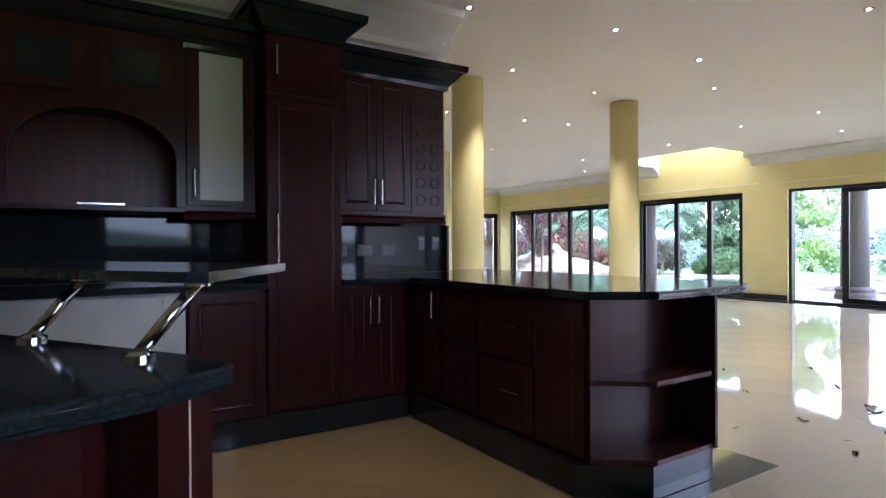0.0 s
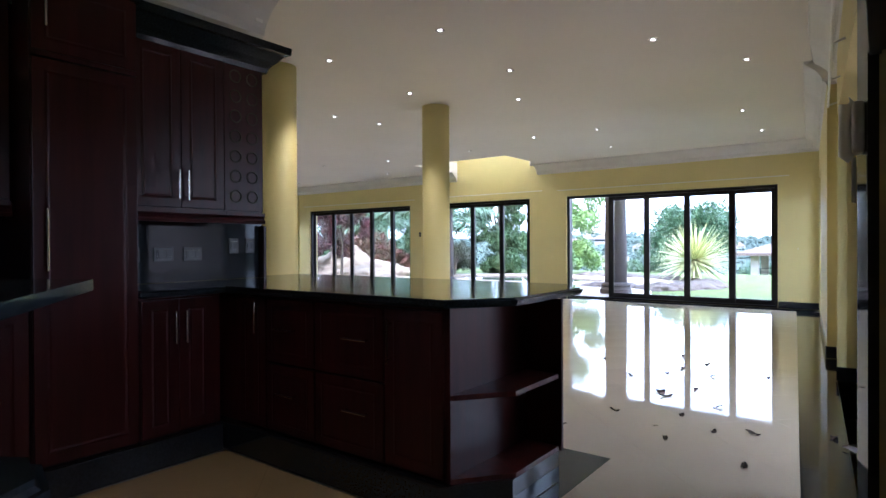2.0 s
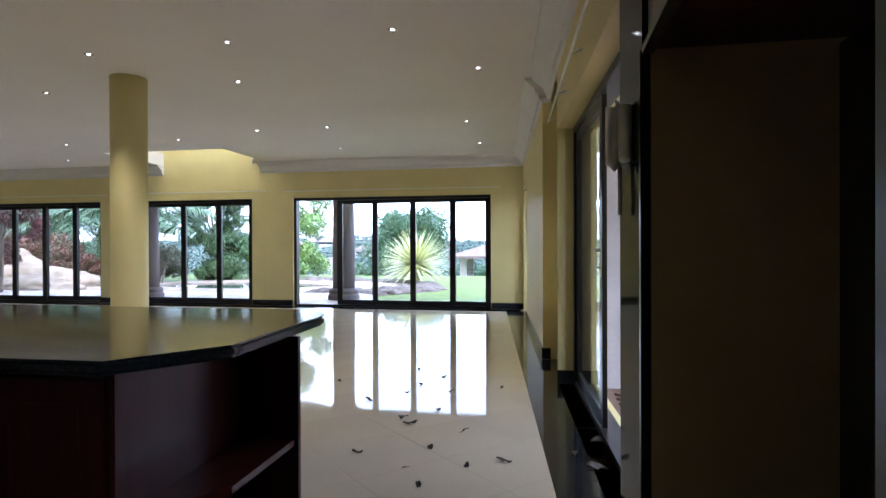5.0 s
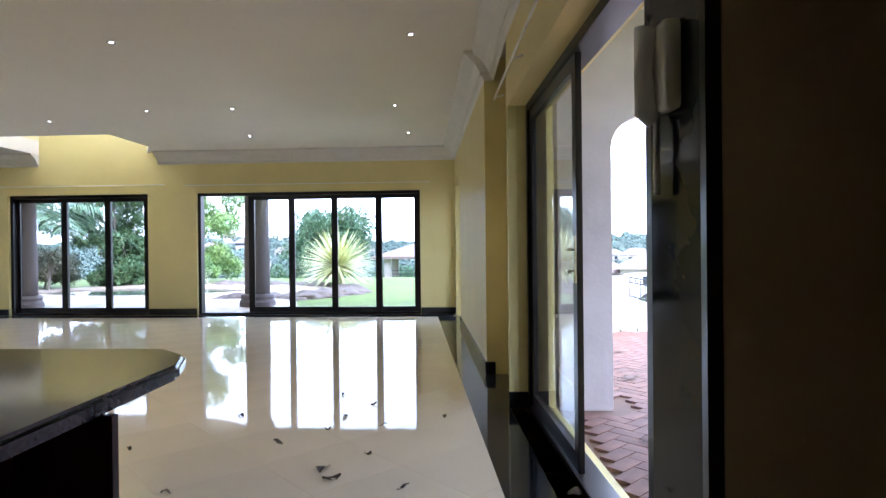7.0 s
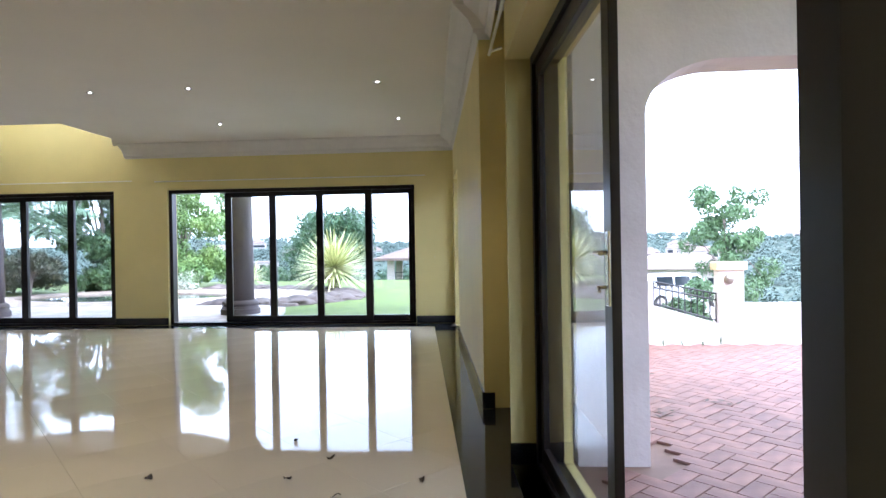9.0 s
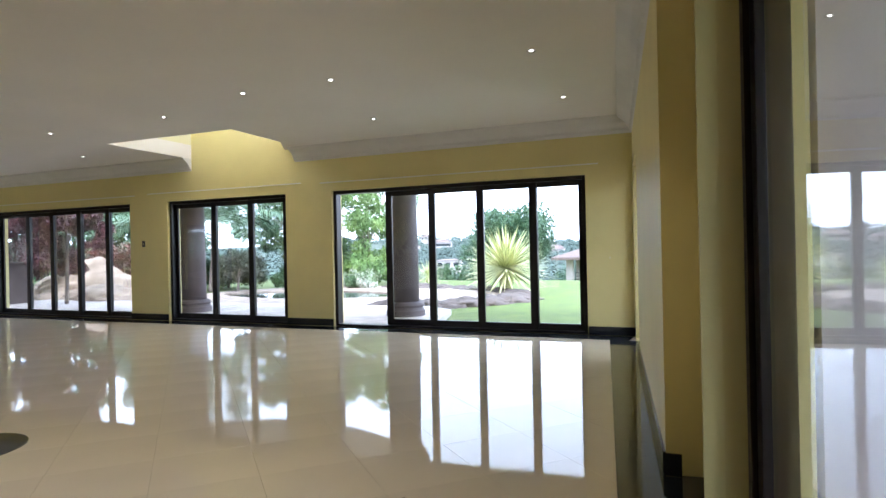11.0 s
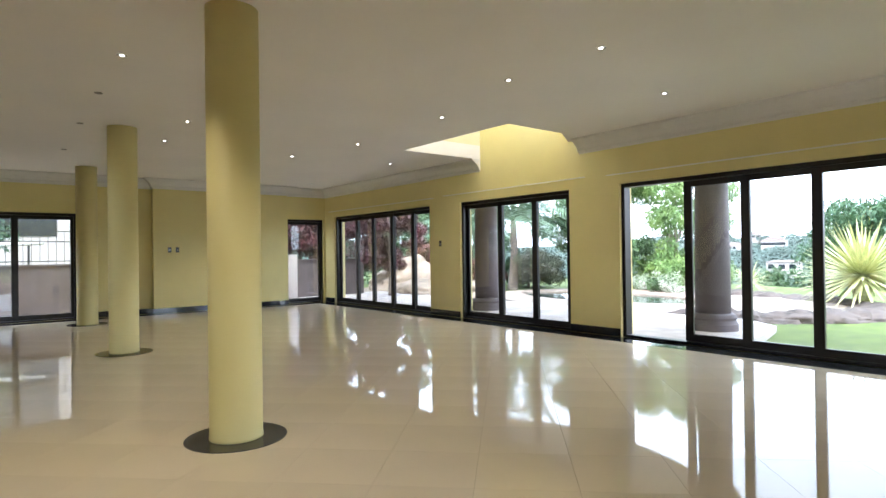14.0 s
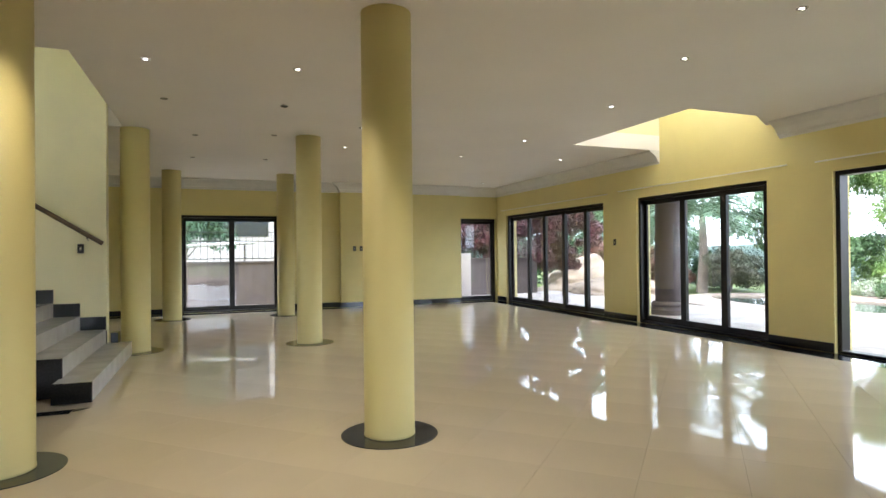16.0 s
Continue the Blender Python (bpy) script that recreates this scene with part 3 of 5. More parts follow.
box(fr, UX + 0.001, UX + 0.022, -10.92, -10.86, 1.37, 2.29, 0.002)
box(fr, UX + 0.001, UX + 0.022, -11.17, -10.92, 1.37, 1.405, 0.002)
box(fr, UX + 0.001, UX + 0.022, -11.17, -10.92, 2.27, 2.29, 0.002)
d = part("door_frame", fr, MAHOG, e)
part("frosted_pane", bx(UX + 0.002, UX + 0.012, -11.169, -10.921, 1.406, 2.269), FROST, d, "pale frosted glass pane")
handle(d, UX + 0.022, -11.205, 1.5, "z", 0.16, (1, 0, 0))

# arched hood
e = thing("cooker_hood", (0, 0, 0), "arched mahogany cooker hood with panelled top", "cooker hood")
arch = [(-12.16, 1.36), (-12.16, 2.3), (-11.262, 2.3), (-11.262, 1.36), (-11.30, 1.36), (-11.30, 1.62)]
for i in range(1, 16):
    a = math.pi * i / 16
    arch.append((-11.685 + 0.385 * math.cos(a), 1.62 + 0.25 * math.sin(a)))
arch += [(-12.07, 1.62), (-12.07, 1.36)]
bm = bmesh.new()
f1 = [bm.verts.new((UX + 0.06, y, z)) for y, z in arch]
f2 = [bm.verts.new((UX + 0.02, y, z)) for y, z in arch]
n = len(arch)
bm.faces.new(f1)
bm.faces.new(f2[::-1])
for i in range(n):
    bm.faces.new((f1[i], f1[(i + 1) % n], f2[(i + 1) % n], f2[i]))
part("arch_front", bm, MAHOG, e)
part("body", bx(WX, UX + 0.019, -12.16, -11.262, 1.9, 2.3), MAHOG, e)
part("back_panel", bx(WX, WX + 0.05, -12.16, -11.262, 1.36, 1.899), MAHOG2, e)
part("shelf", bx(WX, UX + 0.08, -12.16, -11.262, 1.325, 1.355, 0.004), MAHOG, e)
for a, b in ((-12.1, -11.73), (-11.68, -11.32)):
    part("panel", bx(UX + 0.061, UX + 0.066, a, b, 1.95, 2.25, 0.002), MAHOG, e)
    part("dark_pane", bx(UX + 0.0665, UX + 0.069, a + 0.06, b - 0.06, 2.0, 2.21), GLASSD, e, "dark glass pane in the hood front")
part("strip", bx(UX + 0.05, UX + 0.082, -11.78, -11.56, 1.356, 1.366), STEEL, e)
e = upper(-13.3, -12.17, "wall_cabinet", "mahogany wall cabinet beyond the hood")
for a, b in ((-13.3, -12.73), (-12.73, -12.175)):
    panel_x("door", e, UX + 0.001, a, b, 1.37, 2.29)
e = thing("cupboard_crown", (0, 0, 0), "black stepped crown moulding over the wall cabinets", "moulding")
part("crown", sweep([(o_, z + 2.275) for o_, z in CROWN], [(WX, -9.46), (UX, -9.46), (UX, -10.378)]), GRANITE, e)
part("crown", sweep([(o_, z + 2.275) for o_, z in CROWN], [(UX, -10.842), (UX, -13.3)]), GRANITE, e)

# splashback and worktops
e = thing("splashback", (0, 0, 0), "polished black splashback with sockets between worktop and wall cabinets", "splashback")
part("sheet", bx(WX, WX + 0.012, -10.378, -9.24, 0.923, 1.325), SPLASH, e)
part("sheet", bx(WX, WX + 0.012, -13.3, -10.842, 0.923, 1.325), SPLASH, e)


def socket(y, z, w, hgt, two=True):
    s = thing("socket", (WX + 0.012, y, z), "black switched socket plate on the splashback", "socket", "kitchen sockets")
    part("plate", bx(0.001, 0.01, -w / 2, w / 2, -hgt / 2, hgt / 2, 0.003), BLACKP, s)
    part("insert", bx(0.01, 0.0115, -w * 0.38, w * 0.38, -hgt * 0.30, hgt * 0.30, 0.0005), STEEL, s, "thin steel rim of the socket")
    part("face", bx(0.0116, 0.014, -w * 0.37, w * 0.37, -hgt * 0.29, hgt * 0.29, 0.001), BLACKP, s)
    for k in (-1, 1):
        part("switch", bx(0.0141, 0.017, k * w * 0.2 - 0.012, k * w * 0.2 + 0.012, -0.016, 0.016, 0.002), BLACKP, s)
    return s


for y in (-10.17, -9.96, -9.77):
    socket(y, 1.1, 0.125, 0.085)
for y in (-9.47, -9.34):
    socket(y, 1.15, 0.07, 0.1)
part("end_panel", bx(WX, WX + 0.07, -9.262, -9.242, 0.923, 1.29, 0.002), MAHOG, e, "mahogany end panel")
e = thing("worktop", (0, 0, 0), "black granite worktop turning onto the peninsula", "worktop")
wt = prism([(WX, -10.378), (FX + 0.04, -10.378), (FX + 0.04, -9.905), (4.09, -9.905), (4.28, -9.63), (4.265, -8.93), (4.215, -8.80), (4.11, -8.71), (WX - 0.2, -8.70), (WX - 0.2, -9.215), (WX, -9.215)], 0.885, 0.922)
bmesh.ops.bevel(wt, geom=[ed for ed in wt.edges if abs(ed.verts[0].co.z - ed.verts[1].co.z) < 0.001], offset=0.01, segments=3, affect="EDGES")
part("slab", wt, GRANITE, e)
e = thing("worktop", (0, 0, 0), "black granite worktop beside the tall cupboard", "worktop")
part("slab", bx(WX, FX + 0.04, -13.3, -10.842, 0.885, 0.922, 0.008), GRANITE, e)

# peninsula
PY = -9.85
e = thing("base_cabinet", (0, 0, 0), "mahogany peninsula base with drawers and doors", "base cabinet", "kitchen base cabinets")
part("body", bx(WX, 4.07, PY, -9.2, KZ, 0.884), MAHOG, e)
d = panel_y("door", e, PY - 0.001, 2.62, 2.86, KZ + 0.01, 0.87)
handle(d, 2.8, PY - 0.02, 0.76, "z", 0.17, (0, -1, 0))
for z0, z1, hz in ((0.53, 0.87, 0.71), (KZ + 0.01, 0.52, 0.37)):
    d = panel_y("drawer", e, PY - 0.001, 2.87, 3.25, z0, z1, 0.04)
    handle(d, 3.04, PY - 0.02, hz, "x", 0.16, (0, -1, 0))
    d = panel_y("drawer", e, PY - 0.001, 3.26, 3.72, z0, z1, 0.04)
    handle(d, 3.56, PY - 0.02, hz, "x", 0.16, (0, -1, 0))
d = panel_y("door", e, PY - 0.001, 3.73, 4.06, KZ + 0.01, 0.87)
handle(d, 3.77, PY - 0.02, 0.72, "z", 0.2, (0, -1, 0))
e = thing("shelf_unit", (0, 0, 0), "open mahogany end shelves of the peninsula", "shelf")
part("end_panel", bx(4.071, 4.089, -9.86, -9.2, KZ, 0.884, 0.002), MAHOG, e)
part("back_panel", bx(4.09, 4.285, -9.22, -9.2, KZ, 0.884, 0.002), MAHOG, e, "mahogany panel with a pale front edge")
SH = [(4.09, -9.86), (4.27, -9.63), (4.27, -9.221), (4.09, -9.221)]
for z in (KZ, 0.5):
    part("shelf", prism(SH, z, z + 0.022), MAHOG2, e)

# kitchen island, turned against the run
U, V_ = Vector((0.855, 0.52, 0)), Vector((0.52, -0.855, 0))
IC = Vector((4.84, -11.53, 0))


def isl(u, v):
    p = IC - U * u + V_ * v
    return (p.x, p.y)


e = thing("kitchen_island", (0, 0, 0), "angled mahogany kitchen island with a black granite top", "kitchen island")
top = prism([isl(1.9, 0), isl(0.06, 0), isl(0, 0.06), isl(0.0, 0.22), isl(0.1, 0.62), isl(0.3, 1.0), isl(1.9, 1.0)], 0.882, 0.922)
bmesh.ops.bevel(top, geom=[ed for ed in top.edges if abs(ed.verts[0].co.z - ed.verts[1].co.z) < 0.001], offset=0.012, segments=3, affect="EDGES")
part("worktop", top, GRANITE, e)
part("body", prism([isl(1.8, 0.1), isl(0.2, 0.1), isl(0.2, 0.2), isl(0.42, 0.85), isl(1.8, 0.85)], 0.1, 0.881), MAHOG, e)
part("corner_post", prism([isl(0.13, 0.06), isl(0.05, 0.06), isl(0.05, 0.17), isl(0.13, 0.17)], 0.02, 0.881), MAHOG, e)
part("post_edge", prism([isl(0.05, 0.107), isl(0.048, 0.107), isl(0.048, 0.110), isl(0.05, 0.110)], 0.02, 0.881), WHITEP, e, "pale edging strip")
part("plinth", prism([isl(1.75, 0.15), isl(0.25, 0.15), isl(0.47, 0.8), isl(1.75, 0.8)], 0.004, 0.099), BLACKTILE, e)
h = thing("hob", (0, 0, 0), "black glass hob with a thin steel edge set in the island", "hob")
part("glass", prism([isl(1.15, 0.3), isl(0.35, 0.3), isl(0.35, 0.8), isl(1.15, 0.8)], 0.9225, 0.926), GLASSD, h)
for a, b in ((isl(1.16, 0.29), isl(0.34, 0.29)), (isl(0.34, 0.29), isl(0.34, 0.81))):
    part("edge", tube([(*a, 0.926), (*b, 0.926)], 0.004, 6), STEEL, h)
bar = thing("raised_bar", (0, 0, 0), "raised black granite bar on slanted chrome posts", "bar counter")
bb = prism([(4.25, -11.29), (4.72, -11.59), (4.70, -11.63), (3.2, -12.52), (2.95, -12.1)], 1.06, 1.082)
part("slab", bb, GRANITE, bar)
for a, b in ((Vector((4.69, -11.71, 0)), Vector((4.665, -11.60, 0))), (Vector((4.31, -11.89, 0)), Vector((4.276, -11.79, 0)))):
    p = part("post", tube([(a.x, a.y, 0.93), (b.x, b.y, 1.058)], 0.013, 16), CHROME, bar, smooth=True)
    part("foot", lathe([(0.03, 0.922), (0.03, 0.93), (0.018, 0.936)], 20, at=(a.x, a.y, 0)), CHROME, p)
    part("cap", lathe([(0.026, 1.052), (0.026, 1.0595)], 20, at=(b.x, b.y, 0)), CHROME, p)

# fridge niche and pier with the intercom
e = thing("fridge_housing", (0, 0, 0), "tall black-edged fridge housing, empty, with a cabinet above", "cabinet")
part("pier_cladding", prism([(5.434, -8.685), (5.76, -8.685), (5.76, -8.91), (5.487, -8.91)], 0.0, CZ - 0.01), GLASSD, e, "polished black pier cladding")
part("pier_edge", bx(5.475, 5.51, -8.945, -8.912, 0, 1.9), BLACKP, e)
part("niche_side", bx(5.512, 6.55, -8.95, -8.925, 0, 2.5), TAN, e, "tan painted niche side")
part("niche_back", bx(6.12, 6.14, -10.3, -8.951, 0, 1.88), GLASSD, e, "dark polished niche back")
up = part("upper_body", bx(5.52, 6.4, -10.4, -8.951, 1.90, 2.6), MAHOG, e)
part("upper_door", bx(5.50, 5.519, -9.66, -8.96, 1.93, 2.55, 0.003), MAHOG, e)
part("upper_door", bx(5.50, 5.519, -10.39, -9.67, 1.93, 2.55, 0.003), MAHOG, e)
part("upper_edge", bx(5.48, 5.52, -10.4, -8.951, 1.885, 1.915, 0.004), BLACKP, e)
part("side_panel", bx(5.56, 6.4, -10.36, -10.31, 0, 1.884), BLACKP, e, "black side panel")
e = thing("base_cabinet", (0, 0, 0), "low mahogany cabinet with a black worktop beside the fridge housing", "base cabinet")
part("body", bx(5.72, 6.4, -11.0, -10.37, 0.0, 0.88), MAHOG, e)
part("worktop", bx(5.68, 6.4, -11.02, -10.365, 0.881, 0.921, 0.006), GRANITE, e)

# intercom
e = thing("intercom", (5.462, -8.79, 1.63), "cream wall intercom with handset and coiled cord on the black pier", "intercom", rz=5)
part("base", bx(-0.045, -0.002, -0.05, 0.05, -0.11, 0.11, 0.02), WHITEP, e, smooth=True)
hs = tube([(-0.04, 0.03, 0.12), (-0.062, 0.03, 0.105), (-0.068, 0.03, 0.0), (-0.062, 0.03, -0.105), (-0.04, 0.03, -0.12)], [0.026, 0.028, 0.022, 0.028, 0.026], 16)
part("handset", hs, WHITEP, e, smooth=True)
cord = []
for i in range(220):
    t = i / 219
    cord.append((-0.035 + 0.006 * math.cos(i * 1.1), 0.03 + 0.006 * math.sin(i * 1.1), -0.12 - 0.19 * t))
part("cord", tube(cord, 0.0034, 5), WHITEP, e, smooth=True)

# ---- stairs ----
e = thing("staircase", (0, 0, 0), "white marble stairs with black granite side cladding", "staircase")
for i in range(9):
    y0 = -7.95 - 0.28 * i
    x1 = -0.98 - (0.28 if i else 0)
    part("step", bx(-3.55 if i == 0 else -3.49, x1, y0 - 0.28 - 0.02, y0, 0.004 + 0.175 * i, 0.175 * (i + 1), 0.004), MARBLE, e)
    part("side_cladding", bx(x1 + 0.001, x1 + 0.03, y0 - 0.30 if i < 8 else -10.6, y0 + 0.004, 0.004, 0.175 * (i + 1) + 0.003), BLACKTILE, e, "black granite side piece")
    part("wall_skirting", bx(-3.499, -3.485, y0 - 0.28, y0 + (0.0 if i else -0.27), 0.175 * (i + 1), 0.175 * (i + 1) + 0.16), BLACKTILE, e)
BROWNR = mat("brown_rail", (0.16, 0.11, 0.075), 0.35, metal=0.5)
e = thing("socket_box", (-3.62, -8.16, 0.0), "black skirting block at the end of the stair wall", "skirting")
part("block", bx(-0.03, 0.12, -0.02, 0.06, 0.004, 0.30, 0.004), BLACKTILE, e)
r = thing("handrail", (0, 0, 0), "slim brown metal handrail on brackets along the stair wall", "handrail")
part("rail", tube([(-3.42, -8.25, 1.42), (-3.42, -10.6, 2.94)], 0.028, 12), BROWNR, r, smooth=True)
for k in range(3):
    y = -8.42 - 0.8 * k
    z = 1.51 + 0.8 * k * 0.647
    part("bracket", tube([(-3.5, y, z - 0.05), (-3.43, y, z - 0.02)], 0.01, 8), STEEL, r)


# ---- outdoors ----
def terrain(x, y):
    """Height of the land: a terrace lawn, a valley and rising hills."""
    z = -0.14 - min(14, max(0.0, y - 16) * 0.16)
    if x > 6.5 and y > -1.8:
        z -= 0.35 + 1.75 * min(1, (y + 1.8) / 22) * min(1, (x - 6.5) / 3)
    d = math.hypot(x, y)
    if d > 90:
        z += min(1, (d - 90) / 500) * (19 + 12 * noise.noise((x / 160, y / 160, 0.3)))
    return z


def ground_sheet():
    bm = bmesh.new()
    n = 72
    vs = {}
    rs = [0.0] + [2.0 * 1.17 ** k for k in range(44)]
    for i, r in enumerate(rs):
        for j in range(n if i else 1):
            a = 2 * math.pi * j / n
            x, y = r * math.cos(a), 4 + r * math.sin(a)
            vs[i, j] = bm.verts.new((x, y, terrain(x, y)))
    for i in range(len(rs) - 1):
        for j in range(n):
            k = (j + 1) % n
            if i == 0:
                bm.faces.new((vs[0, 0], vs[1, j], vs[1, k]))
            else:
                bm.faces.new((vs[i, j], vs[i + 1, j], vs[i + 1, k], vs[i, k]))
    o = obj("ground", bm, GRASS, smooth=True)
    o.data.materials.append(WOODF)
    for p in o.data.polygons:
        if p.center.y > 34 or math.hypot(p.center.x, p.center.y) > 60:
            p.material_index = 1
    return tagged(o, "lawn falling away to wooded hills on the horizon", "ground", kind="structure")


ground_sheet()
o = obj("pavement", prism([(-12, 0.32), (1.3, 0.32), (1.25, 1.6), (0.9, 3.0), (0.2, 3.6), (-12, 3.6)], -0.13, -0.03), TERRACE)
tagged(o, "pale stone terrace outside the sliding doors", "terrace", kind="structure")


def veranda_edge():
    """Plan of the veranda roof's edge: straight over the columns, swelling out between them."""
    edge = [(-12.0, 2.0), (-7.2, 2.0)]
    for k in range(25):
        t = k / 24
        edge.append((-7.0 + 7.7 * t, 2.08 + 0.22 * t + 1.72 * math.sin(math.pi * t) ** 0.85))
    return edge + [(0.9, 2.35), (5.6, 2.55)]


VEDGE = veranda_edge()
# Whiter than the render, so the soffit bounces added light onto the indoor ceiling.
SOFFIT = mat("bounce_white_soffit", (0.74, 0.71, 0.68), 0.8, vary=0.04, scale=1.5)
o = obj("veranda_roof", prism([(-12.0, 0.31)] + VEDGE + [(5.6, 0.31)], 2.92, 3.2), SOFFIT)
tagged(o, "plain rendered veranda roof with a swelling front edge, carried by the stone columns", "roof", kind="structure")


def stone_column(x, y):
    e = thing("stone_column", (x, y, -0.03), "round purple-grey stone veranda column with moulded base", "column", "veranda columns")
    part("base", lathe([(0.37, 0), (0.37, 0.10), (0.35, 0.12), (0.33, 0.16), (0.35, 0.2), (0.33, 0.24), (0.28, 0.27)], 40), STONE, e, smooth=False)
    part("shaft", lathe([(0.262, 0.27), (0.258, 1.2), (0.24, 2.5)], 40), STONE, e, smooth=True)
    part("capital", lathe([(0.24, 2.5), (0.27, 2.53), (0.3, 2.58), (0.36, 2.7), (0.4, 2.75), (0.4, 2.949)], 40), STONE, e)
    return e


stone_column(0.38, 1.93)
stone_column(-4.6, 1.68)


def leaf_cloud(n, blobs, size, seed, droop=0.3):
    """Crown of many small leaves gathered in clumps: blobs are (x, y, z, r)."""
    rnd = np.random.RandomState(seed)
    b = np.array(blobs)
    w = b[:, 3] ** 2
    idx = rnd.choice(len(b), n, p=w / w.sum())
    d = rnd.normal(size=(n, 3))
    d /= np.linalg.norm(d, axis=1)[:, None]
    rr = b[idx, 3] * (0.55 + 0.5 * rnd.rand(n))
    c = b[idx, :3] + d * rr[:, None] * np.array([1, 1, 0.85])
    nrm = d + rnd.normal(size=(n, 3)) * 0.7
    nrm /= np.linalg.norm(nrm, axis=1)[:, None]
    t = np.cross(nrm, rnd.normal(size=(n, 3)))
    t /= np.linalg.norm(t, axis=1)[:, None]
    t[:, 2] -= droop
    s = np.cross(nrm, t)
    L = size * (0.6 + 0.8 * rnd.rand(n))[:, None]
    W = L * 0.32
    v = np.stack([c - t * L, c + s * W, c + t * L, c - s * W], 1).reshape(-1, 3)
    me = bpy.data.meshes.new("leaves")
    f = np.arange(4 * n).reshape(-1, 4)
    me.from_pydata(v.tolist(), [], f.tolist())
    return me


def blobs(cx, cy, cz, r, n, seed, flat=0.8):
    rnd = random.Random(seed)
    out = []
    for _ in range(n):
        a, b, q = rnd.uniform(0, 6.28), rnd.uniform(-0.6, 1), rnd.uniform(0.35, 0.95)
        out.append((cx + r * q * math.cos(a) * math.cos(b), cy + r * q * math.sin(a) * math.cos(b), cz + r * q * math.sin(b) * flat, r * rnd.uniform(0.22, 0.42)))
    return out


LEAFG = mat("leaf_grey_brown", (0.11, 0.10, 0.075), 0.6, scale=3, col2=(0.07, 0.09, 0.05))


def tree(name, x, y, z, h, r, material, label, seed, n=5000, size=0.09, trunk=0.12, cz=None, nb=22, category="tree", full=False, low=0.35):
    e = thing(name, (x, y, z), label, category)
    rnd = random.Random(seed)
    cz = cz if cz is not None else h - r * 0.8
    bm = tube([(0, 0, 0), (0.05, 0.02, cz * 0.5), (0, 0, cz)], [trunk, trunk * 0.8, trunk * 0.5], 9)
    bl = blobs(0, 0, cz, r, nb, seed)
    if full:
        bl = []
        for _ in range(46):
            t = rnd.random() ** 0.8
            rr = r * (1.0 - 0.55 * abs(t - 0.5)) * math.sqrt(rnd.random())
            a = rnd.uniform(0, 6.28)
            bl.append((rr * math.cos(a), rr * math.sin(a), low + (h - 0.35 - low) * t, r * rnd.uniform(0.14, 0.30)))
    for q in bl[:9]:
        tube([(0, 0, cz * 0.45), (q[0] * 0.5, q[1] * 0.5, cz * 0.5 + q[2] * 0.3), q[:3]], [trunk * 0.45, trunk * 0.25, trunk * 0.08], 6, bm)
    part("trunk", bm, BARK, e)
    me = leaf_cloud(n, bl, size, seed)
    me.materials.append(material)
    c = new("crown", me)
    c.parent = e
    return e


tree("tree", -3.6, 25, -1.6, 5.2, 2.8, LEAFD, "dense rounded green tree beyond the lawn", 3, 26000, 0.10, 0.25, nb=60)
tree("shrub", -7.5, 27, -2.4, 2.4, 2.2, LEAFM, "green bushes on the slope below the lawn", 33, 8000, 0.1, 0.08, cz=1.1, category="shrub")
tree("shrub", 0.5, 30, -2.9, 2.6, 2.4, LEAFD, "dark green bushes on the slope below the lawn", 34, 8000, 0.1, 0.08, cz=1.1, category="shrub")
tree("tree", -8.0, 10.2, -0.2, 4.6, 1.9, LEAFM, "leafy green tree behind the pool", 4, 34000, 0.065, 0.10, full=True)
tree("tree", -6.3, 12.6, -0.2, 5.2, 2.3, LEAFL, "light green airy garden tree", 6, 42000, 0.06, 0.08, full=True)
tree("tree", -13.4, 3.5, -0.2, 4.6, 1.7, LEAFR, "dark red-leaved tree by the rockery", 7, 26000, 0.06, 0.07, full=True, low=0.9)
tree("tree", -9.9, 2.6, -0.2, 4.0, 1.0, LEAFR, "red-leaved shrub tree beside the boundary wall", 8, 14000, 0.06, 0.05, full=True, low=1.0)
tree("tree", -19, 11, 0.0, 6.0, 3.2, LEAFD, "dark garden tree far behind the rockery", 13, 16000, 0.12, 0.2, full=True)
tree("tree", -15.5, 10.5, 0.0, 4.6, 2.0, LEAFM, "mid green garden tree behind the rockery", 15, 12000, 0.1, 0.15, full=True)
for k, (x, y, zz, h_, r) in enumerate(((-11.8, 7.0, 0.0, 1.5, 0.9), (-13.3, 7.0, 0.1, 1.8, 1.2), (-10.6, 7.3, 0.0, 0.9, 0.6))):
    tree("shrub", x, y, zz, h_, r, LEAFO, "rust-red croton shrub on the rockery", 9 + k, 7000, 0.06, 0.04, cz=h_ * 0.45, category="shrub")
tree("shrub", -8.3, 7.3, -0.1, 1.7, 0.75, LEAFG, "dark bare-stemmed shrub behind the pool", 12, 3500, 0.05, 0.04, cz=0.95, category="shrub")
tree("shrub", -9.4, 8.6, -0.1, 1.3, 1.0, LEAFG, "low grey-green shrub behind the pool", 14, 4000, 0.06, 0.04, cz=0.6, category="shrub")
for k, (x, y, r, m_) in enumerate(((-16.2, 8.0, 1.7, LEAFD), (-13.4, 9.4, 1.4, LEAFM), (-11.0, 9.9, 1.1, LEAFD), (-18.8, 6.6, 2.0, LEAFD), (-7.4, 9.4, 0.8, LEAFM), (-5.4, 10.6, 0.9, LEAFL))):
    tree("shrub", x, y, -0.2, 2.6, r, m_, "dense green shrub bordering the garden", 40 + k, 8000, 0.08, 0.05, cz=r * 0.6, category="shrub")
o = obj("pavement", bx(-14.5, -7.6, 3.2, 5.6, -0.13, -0.06), ROCK)
tagged(o, "sandy stone ground in front of the rockery", "paving", kind="structure")


